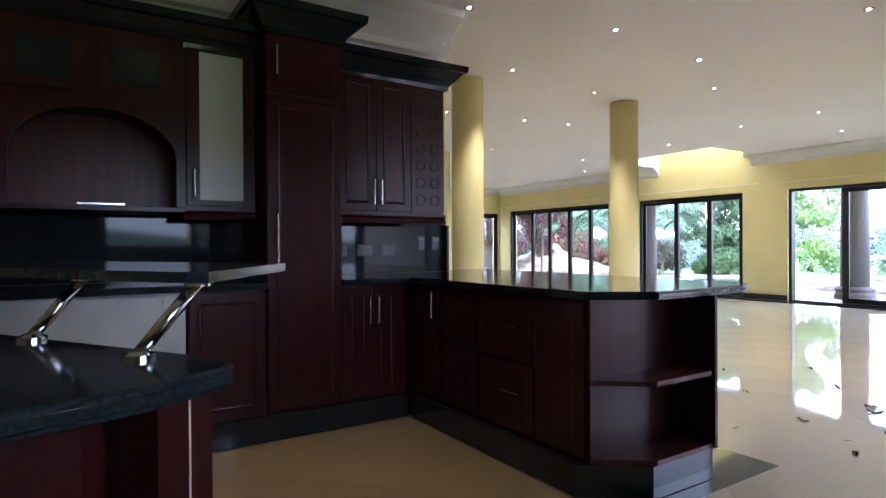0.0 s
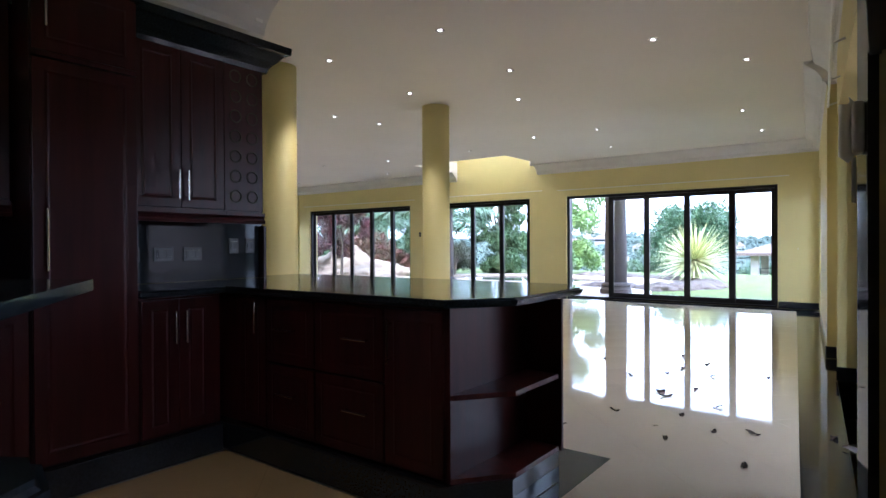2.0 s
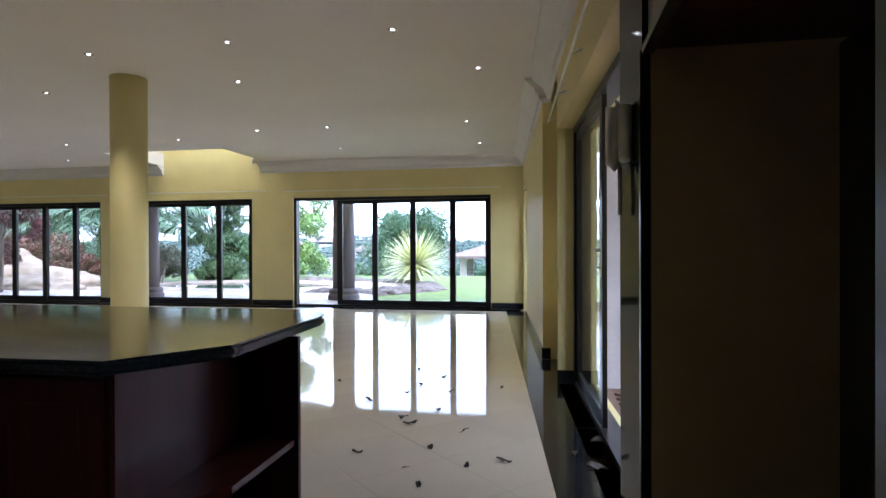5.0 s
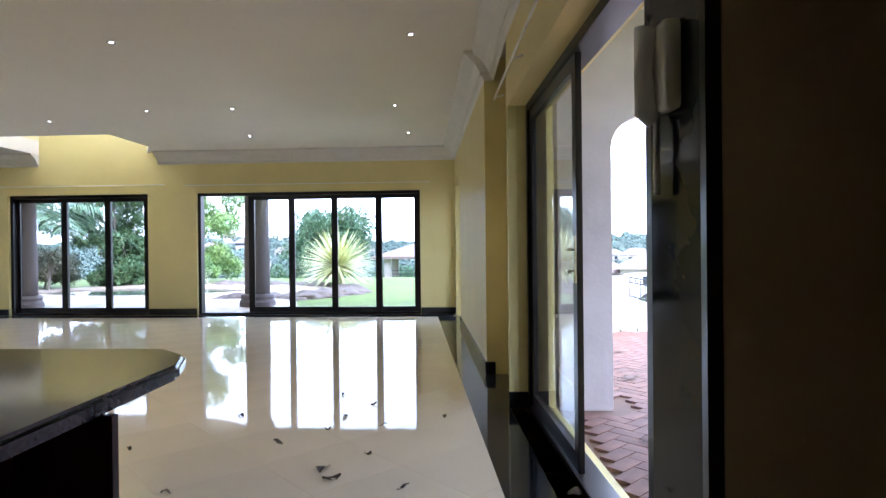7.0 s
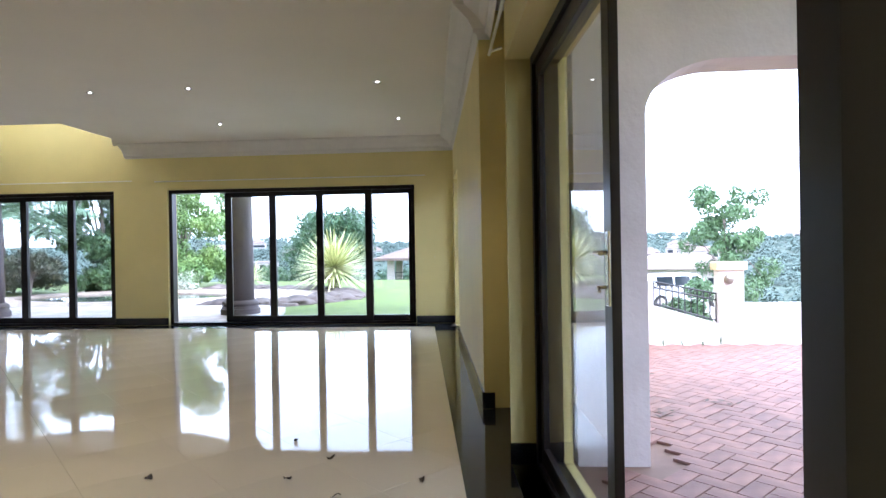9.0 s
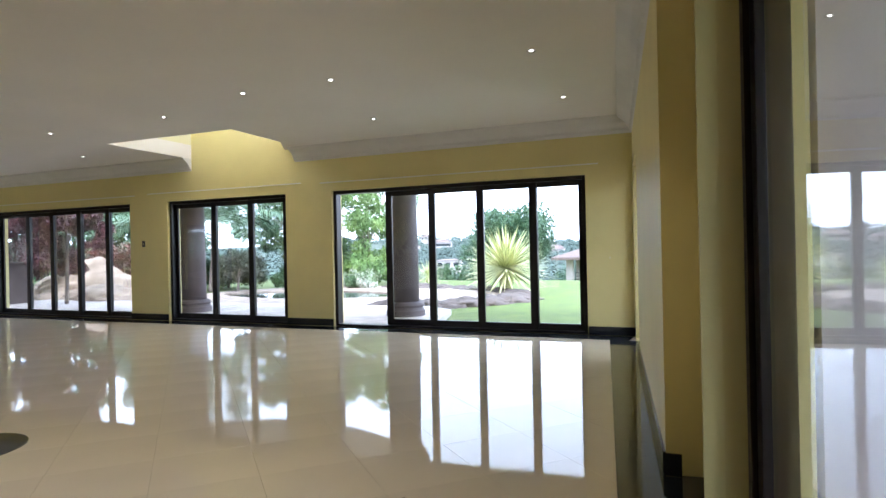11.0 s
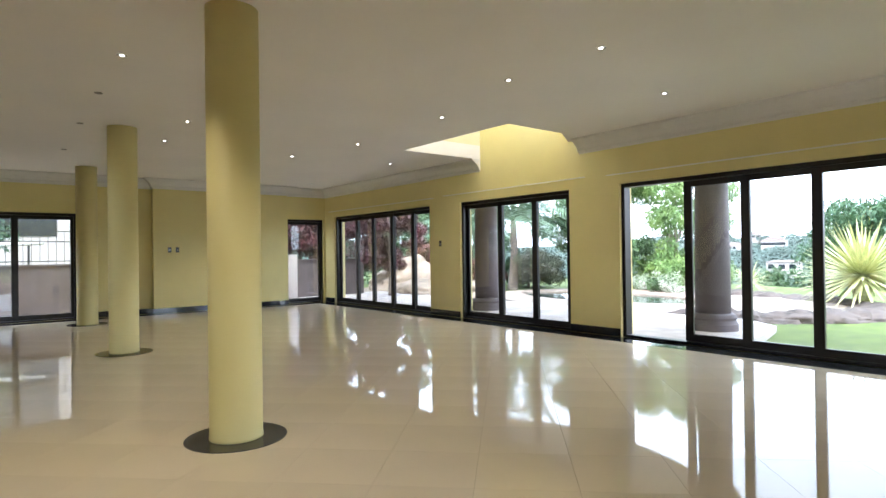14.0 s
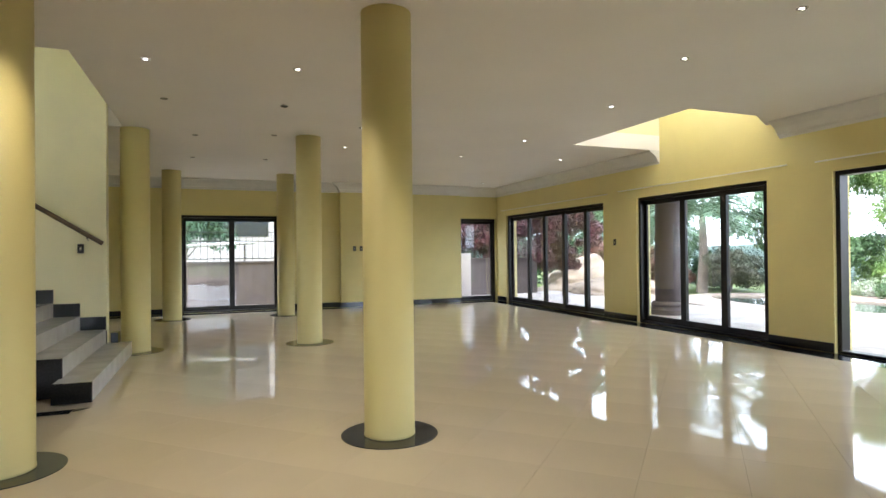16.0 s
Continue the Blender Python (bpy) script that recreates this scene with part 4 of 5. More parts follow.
def agave(x, y, z, s=1.0, seed=1, n=120, label="giant variegated agave with stiff yellow-green leaves on the lawn"):
    e = thing("agave", (x, y, z), label, "plant")
    rnd = random.Random(seed)
    for i in range(n):
        a = i * 2.399963
        up = 1.0 - (i / n)
        el = math.asin(-0.5 + 1.47 * (i / n))
        L = s * (1.0 + 0.22 * rnd.random())
        w = 0.036 * s
        d = Vector((math.cos(a) * math.cos(el), math.sin(a) * math.cos(el), math.sin(el)))
        side = Vector((-math.sin(a), math.cos(a), 0))
        nn = d.cross(side)
        base = Vector((0, 0, 0.68 * s)) + d * 0.08
        bm = bmesh.new()
        prev = None
        for k, (tt, ww) in enumerate(((0, 0.5), (0.25, 0.95), (0.5, 0.85), (0.8, 0.4), (1, 0.02))):
            c = base + d * L * tt - Vector((0, 0, 0.10 * s)) * tt * tt * up
            l, m_, r_ = bm.verts.new(c - side * w * ww), bm.verts.new(c + nn * w * 0.35 * ww), bm.verts.new(c + side * w * ww)
            if prev:
                bm.faces.new((prev[0], prev[1], m_, l))
                bm.faces.new((prev[1], prev[2], r_, m_))
            prev = (l, m_, r_)
        part("leaf", bm, AGAVE, e)
    part("heart", lathe([(0.12 * s, 0), (0.16 * s, 0.2 * s), (0.2 * s, 0.6 * s), (0.05, 0.85 * s)], 16), AGAVE, e)
    return e


agave(0.62, 8.3, -0.16, 1.12, 1, 230)
agave(-3.42, 12.0, -0.16, 0.55, 2, 70, "smaller variegated agave behind the pool edge")


def palm(x, y, z, h, label, seed, length=2.0, fronds=16, low=-0.2, high=0.9, r=0.16, leaflets=14):
    """A feather palm: ringed trunk, arching fronds with narrow leaflets."""
    e = thing("palm", (x, y, z), label, "palm tree")
    rnd = random.Random(seed)
    part("trunk", tube([(0, 0, 0), (0.04, 0, h * 0.2), (0.1, 0, h * 0.5), (0.05, 0, h)], [r * 1.15, r, r * 0.85, r * 0.62], 12), BARK, e)
    for i in range(fronds):
        a = i * 2.4 + rnd.random()
        el = low + (high - low) * ((i + 0.5) / fronds)
        L = length * rnd.uniform(0.85, 1.1)
        bm = bmesh.new()
        pts = []
        for k in range(leaflets + 1):
            t = k / leaflets
            q = L * t * math.cos(el)
            pts.append(Vector((0.05 + q * math.cos(a), q * math.sin(a), h + L * t * math.sin(el) - 0.55 * L * math.cos(el) * t * t)))
        tube(pts[::2], [0.022 * (1 - 0.8 * k / (len(pts[::2]) - 1)) for k in range(len(pts[::2]))], 4, bm)
        side = Vector((-math.sin(a), math.cos(a), 0))
        for k in range(1, leaflets):
            w = 0.26 * length * math.sin(math.pi * min(0.95, 0.18 + 0.8 * k / leaflets)) ** 0.6
            for sg in (-1, 1):
                for q in (0, 0.34, 0.67):
                    p = pts[k].lerp(pts[k + 1], q)
                    d = (pts[k + 1] - pts[k]).normalized()
                    tip = p + side * sg * w * rnd.uniform(0.85, 1.1) + d * w * 0.5 - Vector((0, 0, w * rnd.uniform(0.25, 0.6)))
                    m = p.lerp(tip, 0.5) + Vector((0, 0, 0.06 * w))
                    bm.faces.new([bm.verts.new(c) for c in (p, m + d * 0.022, tip, m - d * 0.022)])
        part("frond", bm, LEAFP, e)
    return e


LEAFP = mat("palm_leaf", (0.13, 0.20, 0.11), 0.5, scale=2, col2=(0.06, 0.12, 0.06))
palm(-14.5, 9.5, 0.0, 2.6, "feathery palm behind the red shrubs", 1, 2.6, 22, -0.5, 1.2)
palm(-9.2, 7.2, -0.05, 2.35, "royal palm with a smooth grey trunk behind the pool", 2, 3.7, 20, 0.2, 1.38, 0.16, 20)
palm(-16.5, 12.0, 0.0, 3.4, "tall green palm among the trees", 3, 2.6, 20, -0.4, 1.2)


def rock(name, pts, material, label, seed, sub=4, rough=1.0):
    """A craggy boulder: position, size."""
    x, y, z, sx, sy, sz = pts
    bm = bmesh.new()
    bmesh.ops.create_icosphere(bm, subdivisions=sub, radius=1)
    for v in bm.verts:
        q = v.co.copy()
        f = 1 + 0.34 * noise.noise(q * 1.3 + Vector((seed, 0, 0))) + rough * (0.16 * abs(noise.noise(q * 3 + Vector((seed, 3, 0)))) + 0.05 * noise.noise(q * 9 + Vector((seed, 7, 0))))
        zz = q.z * sz * f
        if q.z > 0:
            zz += sz * 0.35 * max(0, 1 - 1.6 * math.hypot(q.x - 0.15, q.y))
        v.co = Vector((q.x * sx * f, q.y * sy * f, zz))
    o = obj(name, bm, material, smooth=True)
    o.matrix_basis = pose(x, y, z)
    return tagged(o, label, "rock")


rock("boulder", (-12.4, 5.2, -0.25, 2.7, 1.4, 0.95), ROCK, "large craggy sand-coloured boulder by the pool", 1, 5)
rock("boulder", (-10.6, 4.2, -0.25, 1.9, 1.0, 0.55), ROCK, "low sand-coloured boulder at the pool edge", 2, 5)
rock("boulder", (-13.8, 5.9, -0.15, 1.6, 1.2, 0.8), ROCK, "tall sand-coloured boulder with red shrubs behind", 3, 5)

# pool with stone rim
pool = []
for i in range(40):
    a = 2 * math.pi * i / 40
    pool.append((-4.9 + 2.9 * math.cos(a) + 0.25 * math.cos(3 * a), 6.6 + 1.5 * math.sin(a)))
o = obj("water", prism(pool, -0.135, -0.09), WATER)
tagged(o, "still greenish pool water", "water", kind="structure")
ring = [(-3.6 + 5.2 * math.cos(2 * math.pi * i / 40), 6.9 + 3.4 * math.sin(2 * math.pi * i / 40)) for i in range(40)]
bm = bmesh.new()
vi = [bm.verts.new((x, y, -0.05)) for x, y in pool]
vo = [bm.verts.new((x, y, -0.05)) for x, y in ring]
vb = [bm.verts.new((x, y, -0.14)) for x, y in pool]
vc = [bm.verts.new((x, y, -0.14)) for x, y in ring]
for i in range(40):
    j = (i + 1) % 40
    bm.faces.new((vi[i], vi[j], vo[j], vo[i]))
    bm.faces.new((vi[i], vb[i], vb[j], vi[j]))
    bm.faces.new((vo[i], vo[j], vc[j], vc[i]))
o = obj("pavement", bm, POOLSTONE)
tagged(o, "pale stone paving round the pool", "paving", kind="structure")
rnd = random.Random(5)
for i in range(26):
    a = -1.0 + 2.6 * i / 25
    x, y = -3.6 + 4.9 * math.cos(a), 6.6 + 3.1 * math.sin(a)
    rock("rim_rock", (x, y, -0.16, rnd.uniform(0.45, 0.6), rnd.uniform(0.42, 0.55), rnd.uniform(0.15, 0.2)), DARKROCK, "dark rough rock edging the pool", i, 4, 1.6)["group"] = "pool rim rocks"


# pavilion and distant houses
def house(x, y, z, w, d, h, label, rz=0, rh=1.2, name="house", wins=3):
    e = thing(name, (x, y, z), label, "house", rz=rz)
    part("wall", bx(-w / 2, w / 2, -d / 2, d / 2, -3, h), HOUSEW, e)
    bm = bmesh.new()
    o_ = 0.5
    b = [bm.verts.new(c) for c in ((-w / 2 - o_, -d / 2 - o_, h), (w / 2 + o_, -d / 2 - o_, h), (w / 2 + o_, d / 2 + o_, h), (-w / 2 - o_, d / 2 + o_, h))]
    t = [bm.verts.new(c) for c in ((-w / 4, 0, h + rh), (w / 4, 0, h + rh))]
    bm.faces.new((b[0], b[1], t[1], t[0]))
    bm.faces.new((b[1], b[2], t[1]))
    bm.faces.new((b[2], b[3], t[0], t[1]))
    bm.faces.new((b[3], b[0], t[0]))
    bm.faces.new(b[::-1])
    part("roof", bm, ROOFT, e, "muted clay tiled roof")
    for k in range(wins):
        wx = -w / 2 + w * (k + 0.5) / wins
        part("window", bx(wx - w * 0.1, wx + w * 0.1, -d / 2 - 0.03, -d / 2 + 0.03, h * 0.35, h * 0.75), GLASSD, e)
    return e


def pavilion(x, y, z):
    e = thing("pavilion", (x, y, z), "small garden pavilion with a clay tiled hipped roof on posts", "pavilion")
    for px in (-1.6, 1.6):
        for py in (-1.6, 1.6):
            part("post", bx(px - 0.18, px + 0.18, py - 0.18, py + 0.18, 0, 1.62), HOUSEW, e)
    bm = bmesh.new()
    b = [bm.verts.new(c) for c in ((-2.4, -2.4, 1.75), (2.4, -2.4, 1.75), (2.4, 2.4, 1.75), (-2.4, 2.4, 1.75))]
    b2 = [bm.verts.new((v.co.x, v.co.y, 1.621)) for v in b]
    t = bm.verts.new((0, 0, 2.55))
    for i in range(4):
        bm.faces.new((b[i], b[(i + 1) % 4], t))
        bm.faces.new((b2[i], b2[(i + 1) % 4], b[(i + 1) % 4], b[i]))
    bm.faces.new(b2[::-1])
    part("roof", bm, ROOFT, e)
    for k in range(5):
        part("rail", tube([(-1.5, -1.6, 0.25 + 0.18 * k), (1.5, -1.6, 0.25 + 0.18 * k)], 0.02, 6), RAILM, e)
    return e


pavilion(1.95, 23.0, -1.08)
rnd = random.Random(11)
for i in range(26):
    a = rnd.uniform(-0.5, 0.5)
    d = rnd.uniform(230, 520)
    if -0.17 < a < 0.02:
        continue
    x, y = d * math.sin(a), d * math.cos(a)
    house(x, y, terrain(x, y) + 2.2, rnd.uniform(8, 15), 7, rnd.uniform(3, 4.5),
          "distant pale house with a terracotta roof on the wooded hillside", rnd.uniform(-30, 30), 2.2)["group"] = "hillside houses"


def far_woods():
    """Treetops as clumps of small leaf sprays over the valley and the hills."""
    rnd = np.random.RandomState(4)
    pts = []
    while len(pts) < 7000:
        a = rnd.uniform(-1.5, 1.0)
        d = 42 + 520 * rnd.rand() ** 1.25
        x, y = d * math.sin(a), 4 + d * math.cos(a)
        if y < 30:
            continue
        pts.append((x, y, terrain(x, y), rnd.uniform(1.0, 2.0) * (1 + d / 260), d))
    P = np.array(pts)
    m = 80
    T = np.repeat(P, m, axis=0)
    k = len(T)
    q = rnd.normal(size=(k, 3))
    q /= np.linalg.norm(q, axis=1)[:, None]
    q[:, 2] = np.abs(q[:, 2]) + 0.35
    q /= np.linalg.norm(q, axis=1)[:, None]
    c = T[:, :3] + q * T[:, 3:4] * np.array([1, 1, 1.1]) * (0.75 + 0.35 * rnd.rand(k, 1))
    nn = q + rnd.normal(size=(k, 3)) * 0.15
    t1 = np.cross(nn, rnd.normal(size=(k, 3)))
    t1 /= np.linalg.norm(t1, axis=1)[:, None]
    t2 = np.cross(nn, t1)
    t2 /= np.linalg.norm(t2, axis=1)[:, None]
    L = T[:, 3:4] * 0.16
    v = np.stack([c - t1 * L, c + t2 * L * 0.7, c + t1 * L, c - t2 * L * 0.7], 1).reshape(-1, 3)
    me = bpy.data.meshes.new("woods")
    me.from_pydata(v.tolist(), [], np.arange(4 * k).reshape(-1, 4).tolist())
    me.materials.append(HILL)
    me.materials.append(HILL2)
    # Treetops past 130 m take the colour with haze mixed in.
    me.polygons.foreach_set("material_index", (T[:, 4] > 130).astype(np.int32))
    o = new("woods", me)
    return tagged(o, "far green treetops covering the valley and hills", "trees", kind="stuff")


far_woods()

# east patio
o = obj("pavement", bx(5.12, 5.575, -4.3, 0.3, -0.13, -0.054), TERRACE)
tagged(o, "stone step outside the narrow door", "paving", kind="structure")
o = obj("pavement", bx(5.58, 16, -8.7, 0.3, -0.13, -0.052), SANDJ)
tagged(o, "sand bed of the brick patio", "paving", kind="structure")


def arched_wall():
    poly = [(5.60, -0.1), (6.0, -0.1), (6.0, 1.92)]
    for i in range(1, 9):
        a = math.pi / 2 * i / 8
        poly.append((6.45 - 0.45 * math.cos(a), 1.92 + 0.30 * math.sin(a)))
    for i in range(0, 9):
        a = math.pi / 2 * (1 - i / 8)
        poly.append((7.05 + 0.45 * math.cos(a), 1.92 + 0.30 * math.sin(a)))
    poly += [(7.5, -0.1), (11.0, -0.1), (11.0, 3.0), (5.60, 3.0)]
    bm = bmesh.new()
    f1 = [bm.verts.new((x, -5.85, z)) for x, z in poly]
    f2 = [bm.verts.new((x, -5.57, z)) for x, z in poly]
    bm.faces.new(f1)
    bm.faces.new(f2[::-1])
    for i in range(len(poly)):
        bm.faces.new((f1[i], f1[(i + 1) % len(poly)], f2[(i + 1) % len(poly)], f2[i]))
    o = obj("wall_patio", bm, RENDERW)
    return tagged(o, "white rendered patio wall with a wide arched opening", "wall", kind="structure")


arched_wall()
o = obj("patio_roof", bx(5.6, 9.4, -11, -5.57, 3.001, 3.15), SOFFIT)
tagged(o, "plain soffit over the brick patio", "roof", kind="structure")
bm = bmesh.new()
dv = [[bm.verts.new((x, y, z - q)) for x, y, z in ((6.9, -1.74, -0.3), (40, -1.74, -0.3), (40, 22, -2.05), (8.5, 22, -2.05))] for q in (0, 0.08)]
bm.faces.new(dv[0])
bm.faces.new(dv[1][::-1])
for k in range(4):
    bm.faces.new((dv[0][k], dv[1][k], dv[1][(k + 1) % 4], dv[0][(k + 1) % 4]))
o = obj("pavement", bm, TERRACE)
tagged(o, "pale paved drive beyond the low white wall", "paving", kind="structure")
tree("shrub", 8.25, 0.2, -0.42, 0.85, 0.36, LEAFM, "clipped green bush behind the low white wall", 61, 5000, 0.04, 0.04, cz=0.5, category="shrub")
tree("tree", 15.3, 16, -1.9, 5.6, 1.9, LEAFM, "green tree beyond the paved drive", 62, 12000, 0.09, 0.1, full=True)
WB = [(5.8, -0.12), (8.25, -0.12), (8.25, 0.86), (7.95, 0.86), (7.95, 0.21), (7.17, 0.44), (7.17, 0.74), (5.8, 0.74)]
bm = bmesh.new()
wa, wb = ([bm.verts.new((x, y, z)) for x, z in WB] for y in (-1.9, -1.75))
bm.faces.new(wa)
bm.faces.new(wb[::-1])
for k in range(len(WB)):
    bm.faces.new((wa[k], wa[(k + 1) % len(WB)], wb[(k + 1) % len(WB)], wb[k]))
BWALL = mat("white_wall_paint", (0.74, 0.70, 0.68), 0.8, scale=1.5, col2=(0.60, 0.56, 0.54), bump=0.2)
o = obj("wall_boundary", bm, BWALL)
tagged(o, "white boundary wall stepping down under a railing to a square pier", "wall", kind="structure")
o = obj("wall_boundary", bx(8.251, 16, -1.9, -1.75, -0.12, 0.45), BWALL)
tagged(o, "low white boundary wall beyond the pier", "wall", kind="structure")
o = obj("coping", bx(7.92, 8.28, -1.93, -1.72, 0.861, 0.96, 0.01), TAN)
tagged(o, "tan coping on the boundary wall pier", "coping", kind="structure")
e = thing("bulkhead_lamp", (8.07, -1.901, 0.75), "round unlit bulkhead lamp on the white wall pier", "lamp")
q = lathe([(0.06, 0), (0.06, 0.015), (0.05, 0.03), (0.02, 0.045)], 24)
q.transform(pose(0, 0, 0, 90, 0, 0))
part("body", q, DULL, e)
f = thing("railing", (0, 0, 0), "black iron railing with an ornamental band, sloping along the white wall", "railing")
for k in range(11):
    x = 7.19 + 0.075 * k
    zb, zt = 0.46 - 0.295 * (x - 7.17), 0.735 - 0.21 * (x - 7.17)
    part("baluster", bx(x, x + 0.012, -1.83, -1.818, zb - 0.02, zt), RAILM, f)
for z0, z1 in ((0.735, 0.571), (0.66, 0.49), (0.47, 0.24)):
    part("rail", tube([(7.17, -1.824, z0), (7.95, -1.824, z1)], 0.011, 6), RAILM, f)
for k in range(9):
    x = 7.225 + 0.08 * k
    zc = 0.697 - 0.216 * (x - 7.17)
    part("scroll", tube([(x + 0.025 * math.cos(a * 0.7), -1.824, zc + 0.025 * math.sin(a * 0.7)) for a in range(9)], 0.005, 5), RAILM, f)
rnd = random.Random(3)
for k in range(9):
    x = 6.1 + 0.23 * k
    hh = rnd.uniform(0.1, 0.22)
    e = thing("weed", (x, -1.97 - 0.05 * rnd.random(), -0.035), "thin green weed growing at the foot of the white wall", "weed", "weeds by the wall")
    bm = bmesh.new()
    for _ in range(9):
        a, q = rnd.uniform(0, 6.28), rnd.uniform(0.02, 0.06)
        u = Vector((math.cos(a), math.sin(a), 0))
        w = Vector((-u.y, u.x, 0)) * 0.005
        bm.faces.new([bm.verts.new(c) for c in (-w, w, u * q + Vector((0, 0, hh * rnd.uniform(0.5, 1))))])
    part("blades", bm, LEAFM, e)
rnd = random.Random(6)
for k, (x, y) in enumerate(((6.35, -4.9), (6.9, -4.6), (6.5, -6.9), (7.15, -6.5), (6.05, -6.6), (6.6, -3.6), (7.4, -5.0))):
    bm = bmesh.new()
    for _ in range(14):
        a, q, b = rnd.uniform(0, 6.28), rnd.uniform(0, 0.13), rnd.uniform(0, 6.28)
        c = Vector((x + q * math.cos(a), y + 0.6 * q * math.sin(a), -0.026 + rnd.uniform(0, 0.02)))
        u = Vector((math.cos(b), math.sin(b), rnd.uniform(-0.1, 0.2))) * rnd.uniform(0.02, 0.045)
        w = Vector((-u.y, u.x, rnd.uniform(-0.004, 0.008))) * 0.35
        bm.faces.new([bm.verts.new(p) for p in (c - u, c + w, c + u, c - w)])
    tagged(obj("leaf_litter", bm, DRYLEAF), "small heap of dry leaves lying on the brick patio", "leaves", "leaf litter")


def parked_car(x, y, z, rz):
    """White estate car: body, cabin with dark windows, wheels."""
    e = thing("car", (x, y, z), "white estate car parked on the drive beyond the boundary wall", "car", rz=rz)
    side = [(-2.2, 0.35), (-2.2, 0.95), (-2.05, 1.05), (-1.75, 1.55), (0.5, 1.6), (1.2, 1.05), (2.1, 0.9), (2.25, 0.6), (2.2, 0.3)]
    bm = bmesh.new()
    a, b = ([bm.verts.new((px, sy * (0.85 if pz < 1.1 else 0.72), pz)) for px, pz in side] for sy in (-1, 1))
    bm.faces.new(a)
    bm.faces.new(b[::-1])
    for k in range(len(side)):
        bm.faces.new((a[k], a[(k + 1) % len(side)], b[(k + 1) % len(side)], b[k]))
    part("body", bm, CARW, e)
    for x0, x1 in ((-1.6, -0.75), (-0.68, 0.1), (0.17, 0.85)):
        for sy in (-1, 1):
            bm = bmesh.new()
            q = [bm.verts.new(c) for c in ((x0, sy * 0.862, 1.08), (x1, sy * 0.862, 1.08), (min(x1, 0.5), sy * 0.75, 1.5), (x0 + 0.05, sy * 0.75, 1.5))]
            bm.faces.new(q)
            part("window", bm, GLASSD, e)
    for wx in (-1.4, 1.4):
        for sy in (-1, 1):
            q = lathe([(0.2, -0.1), (0.33, -0.09), (0.33, 0.09), (0.2, 0.1)], 24)
            q.transform(pose(wx, sy * 0.78, 0.33, 90, 0, 0))
            w = part("wheel", q, BLACKP, e)
            q = lathe([(0.2, -0.105), (0.2, 0.105)], 16)
            q.transform(pose(wx, sy * 0.78, 0.33, 90, 0, 0))
            part("rim", q, STEEL, w)
    return e


parked_car(14.6, 19.6, -1.86, 12)
house(21.4, 40, -3.5, 7.5, 7, 2.7, "neighbouring house with a low clay tiled roof", -14, 1.2)
house(13.5, 44, -3.8, 11, 8, 2.6, "neighbouring pale house with a long tiled roof", -8, 1.5)
house(-72.2, 195, terrain(-72.2, 195) + 2.0, 9, 6, 3.4, "low white house among the treetops in the valley", 8, 0.5)
house(-164, 420, terrain(-164, 420) + 2.5, 15, 8, 4.5, "large pale house with several storeys on the far hilltop", 10, 2.5, wins=5)
tree("shrub", -4.75, 9.3, -0.1, 0.55, 0.55, LEAFM, "low shrub covered in small white flowers behind the pool", 71, 2500, 0.04, 0.03, cz=0.2, category="shrub")
tree("shrub", -4.72, 9.25, -0.06, 0.6, 0.6, FLOWER, "white flower heads of the low shrub behind the pool", 72, 2600, 0.03, 0.02, cz=0.24, category="flowers")
tree("shrub", -5.8, 9.9, -0.1, 0.55, 0.6, FLOWER, "low shrub covered in small white flowers behind the pool", 73, 3000, 0.035, 0.03, cz=0.22, category="shrub")

# west yard
o = obj("wall_yard", bx(-11.6, -11.4, -12, 2.6, -0.14, 1.06), YARD)
tagged(o, "rendered yard wall outside the far window", "wall", kind="structure")
o = obj("coping", bx(-11.64, -11.36, -12, 2.6, 1.061, 1.10), YARD)
tagged(o, "flat coping of the yard wall", "coping", kind="structure")
o = obj("pavement", bx(-11.4, -9.31, -12, 0.3, -0.13, -0.05), TERRACE)
tagged(o, "paved yard outside the far window", "paving", kind="structure")
o = obj("wall_pillar", bx(-10.9, -10.3, -0.9, -0.2, -0.05, 1.25), RENDERW)
tagged(o, "short white rendered wall outside the corner window", "wall", kind="structure")
f = thing("railing", (0, 0, 0), "black iron railing above the yard wall", "railing")
for k in range(62):
    part("baluster", bx(-11.51, -11.497, -11 + 0.16 * k, -10.987 + 0.16 * k, 1.10, 1.86), RAILM, f)
for z in (1.16, 1.62, 1.86):
    part("rail", bx(-11.518, -11.49, -11.2, -1.1, z, z + 0.025), RAILM, f)
house(-24, -6.5, -0.14, 14, 12, 6.0, "neighbouring cream house with dark windows beyond the yard", 90, 1.6)
tree("tree", -13.2, -7.9, -0.2, 3.6, 1.35, LEAFD, "dark leafy tree beyond the yard wall", 21, 9000, 0.06, 0.07)
tree("shrub", -13.2, 1.2, -0.2, 3.6, 1.5, LEAFR, "dark red shrub beyond the yard wall", 23, 15000, 0.07, 0.06, cz=2.0, category="shrub")
tree("shrub", -12.9, 0.4, -0.2, 3.0, 1.2, LEAFR, "red-leaved shrub beyond the yard wall", 22, 6000, 0.09, 0.08, cz=2.0, category="shrub")


e = thing("pipe", (0, 0, 0), "pale pipe running along above the yard wall", "pipe")
part("run", tube([(-12.3, -9.2, 1.42), (-12.3, -7.2, 1.55), (-12.3, -5.9, 1.62)], 0.05, 10), WHITEB, e, smooth=True)
for y, z in ((-8.6, 1.46), (-6.2, 1.60)):
    part("post", tube([(-12.3, y, -0.13), (-12.3, y, z)], 0.025, 8), RAILM, e)


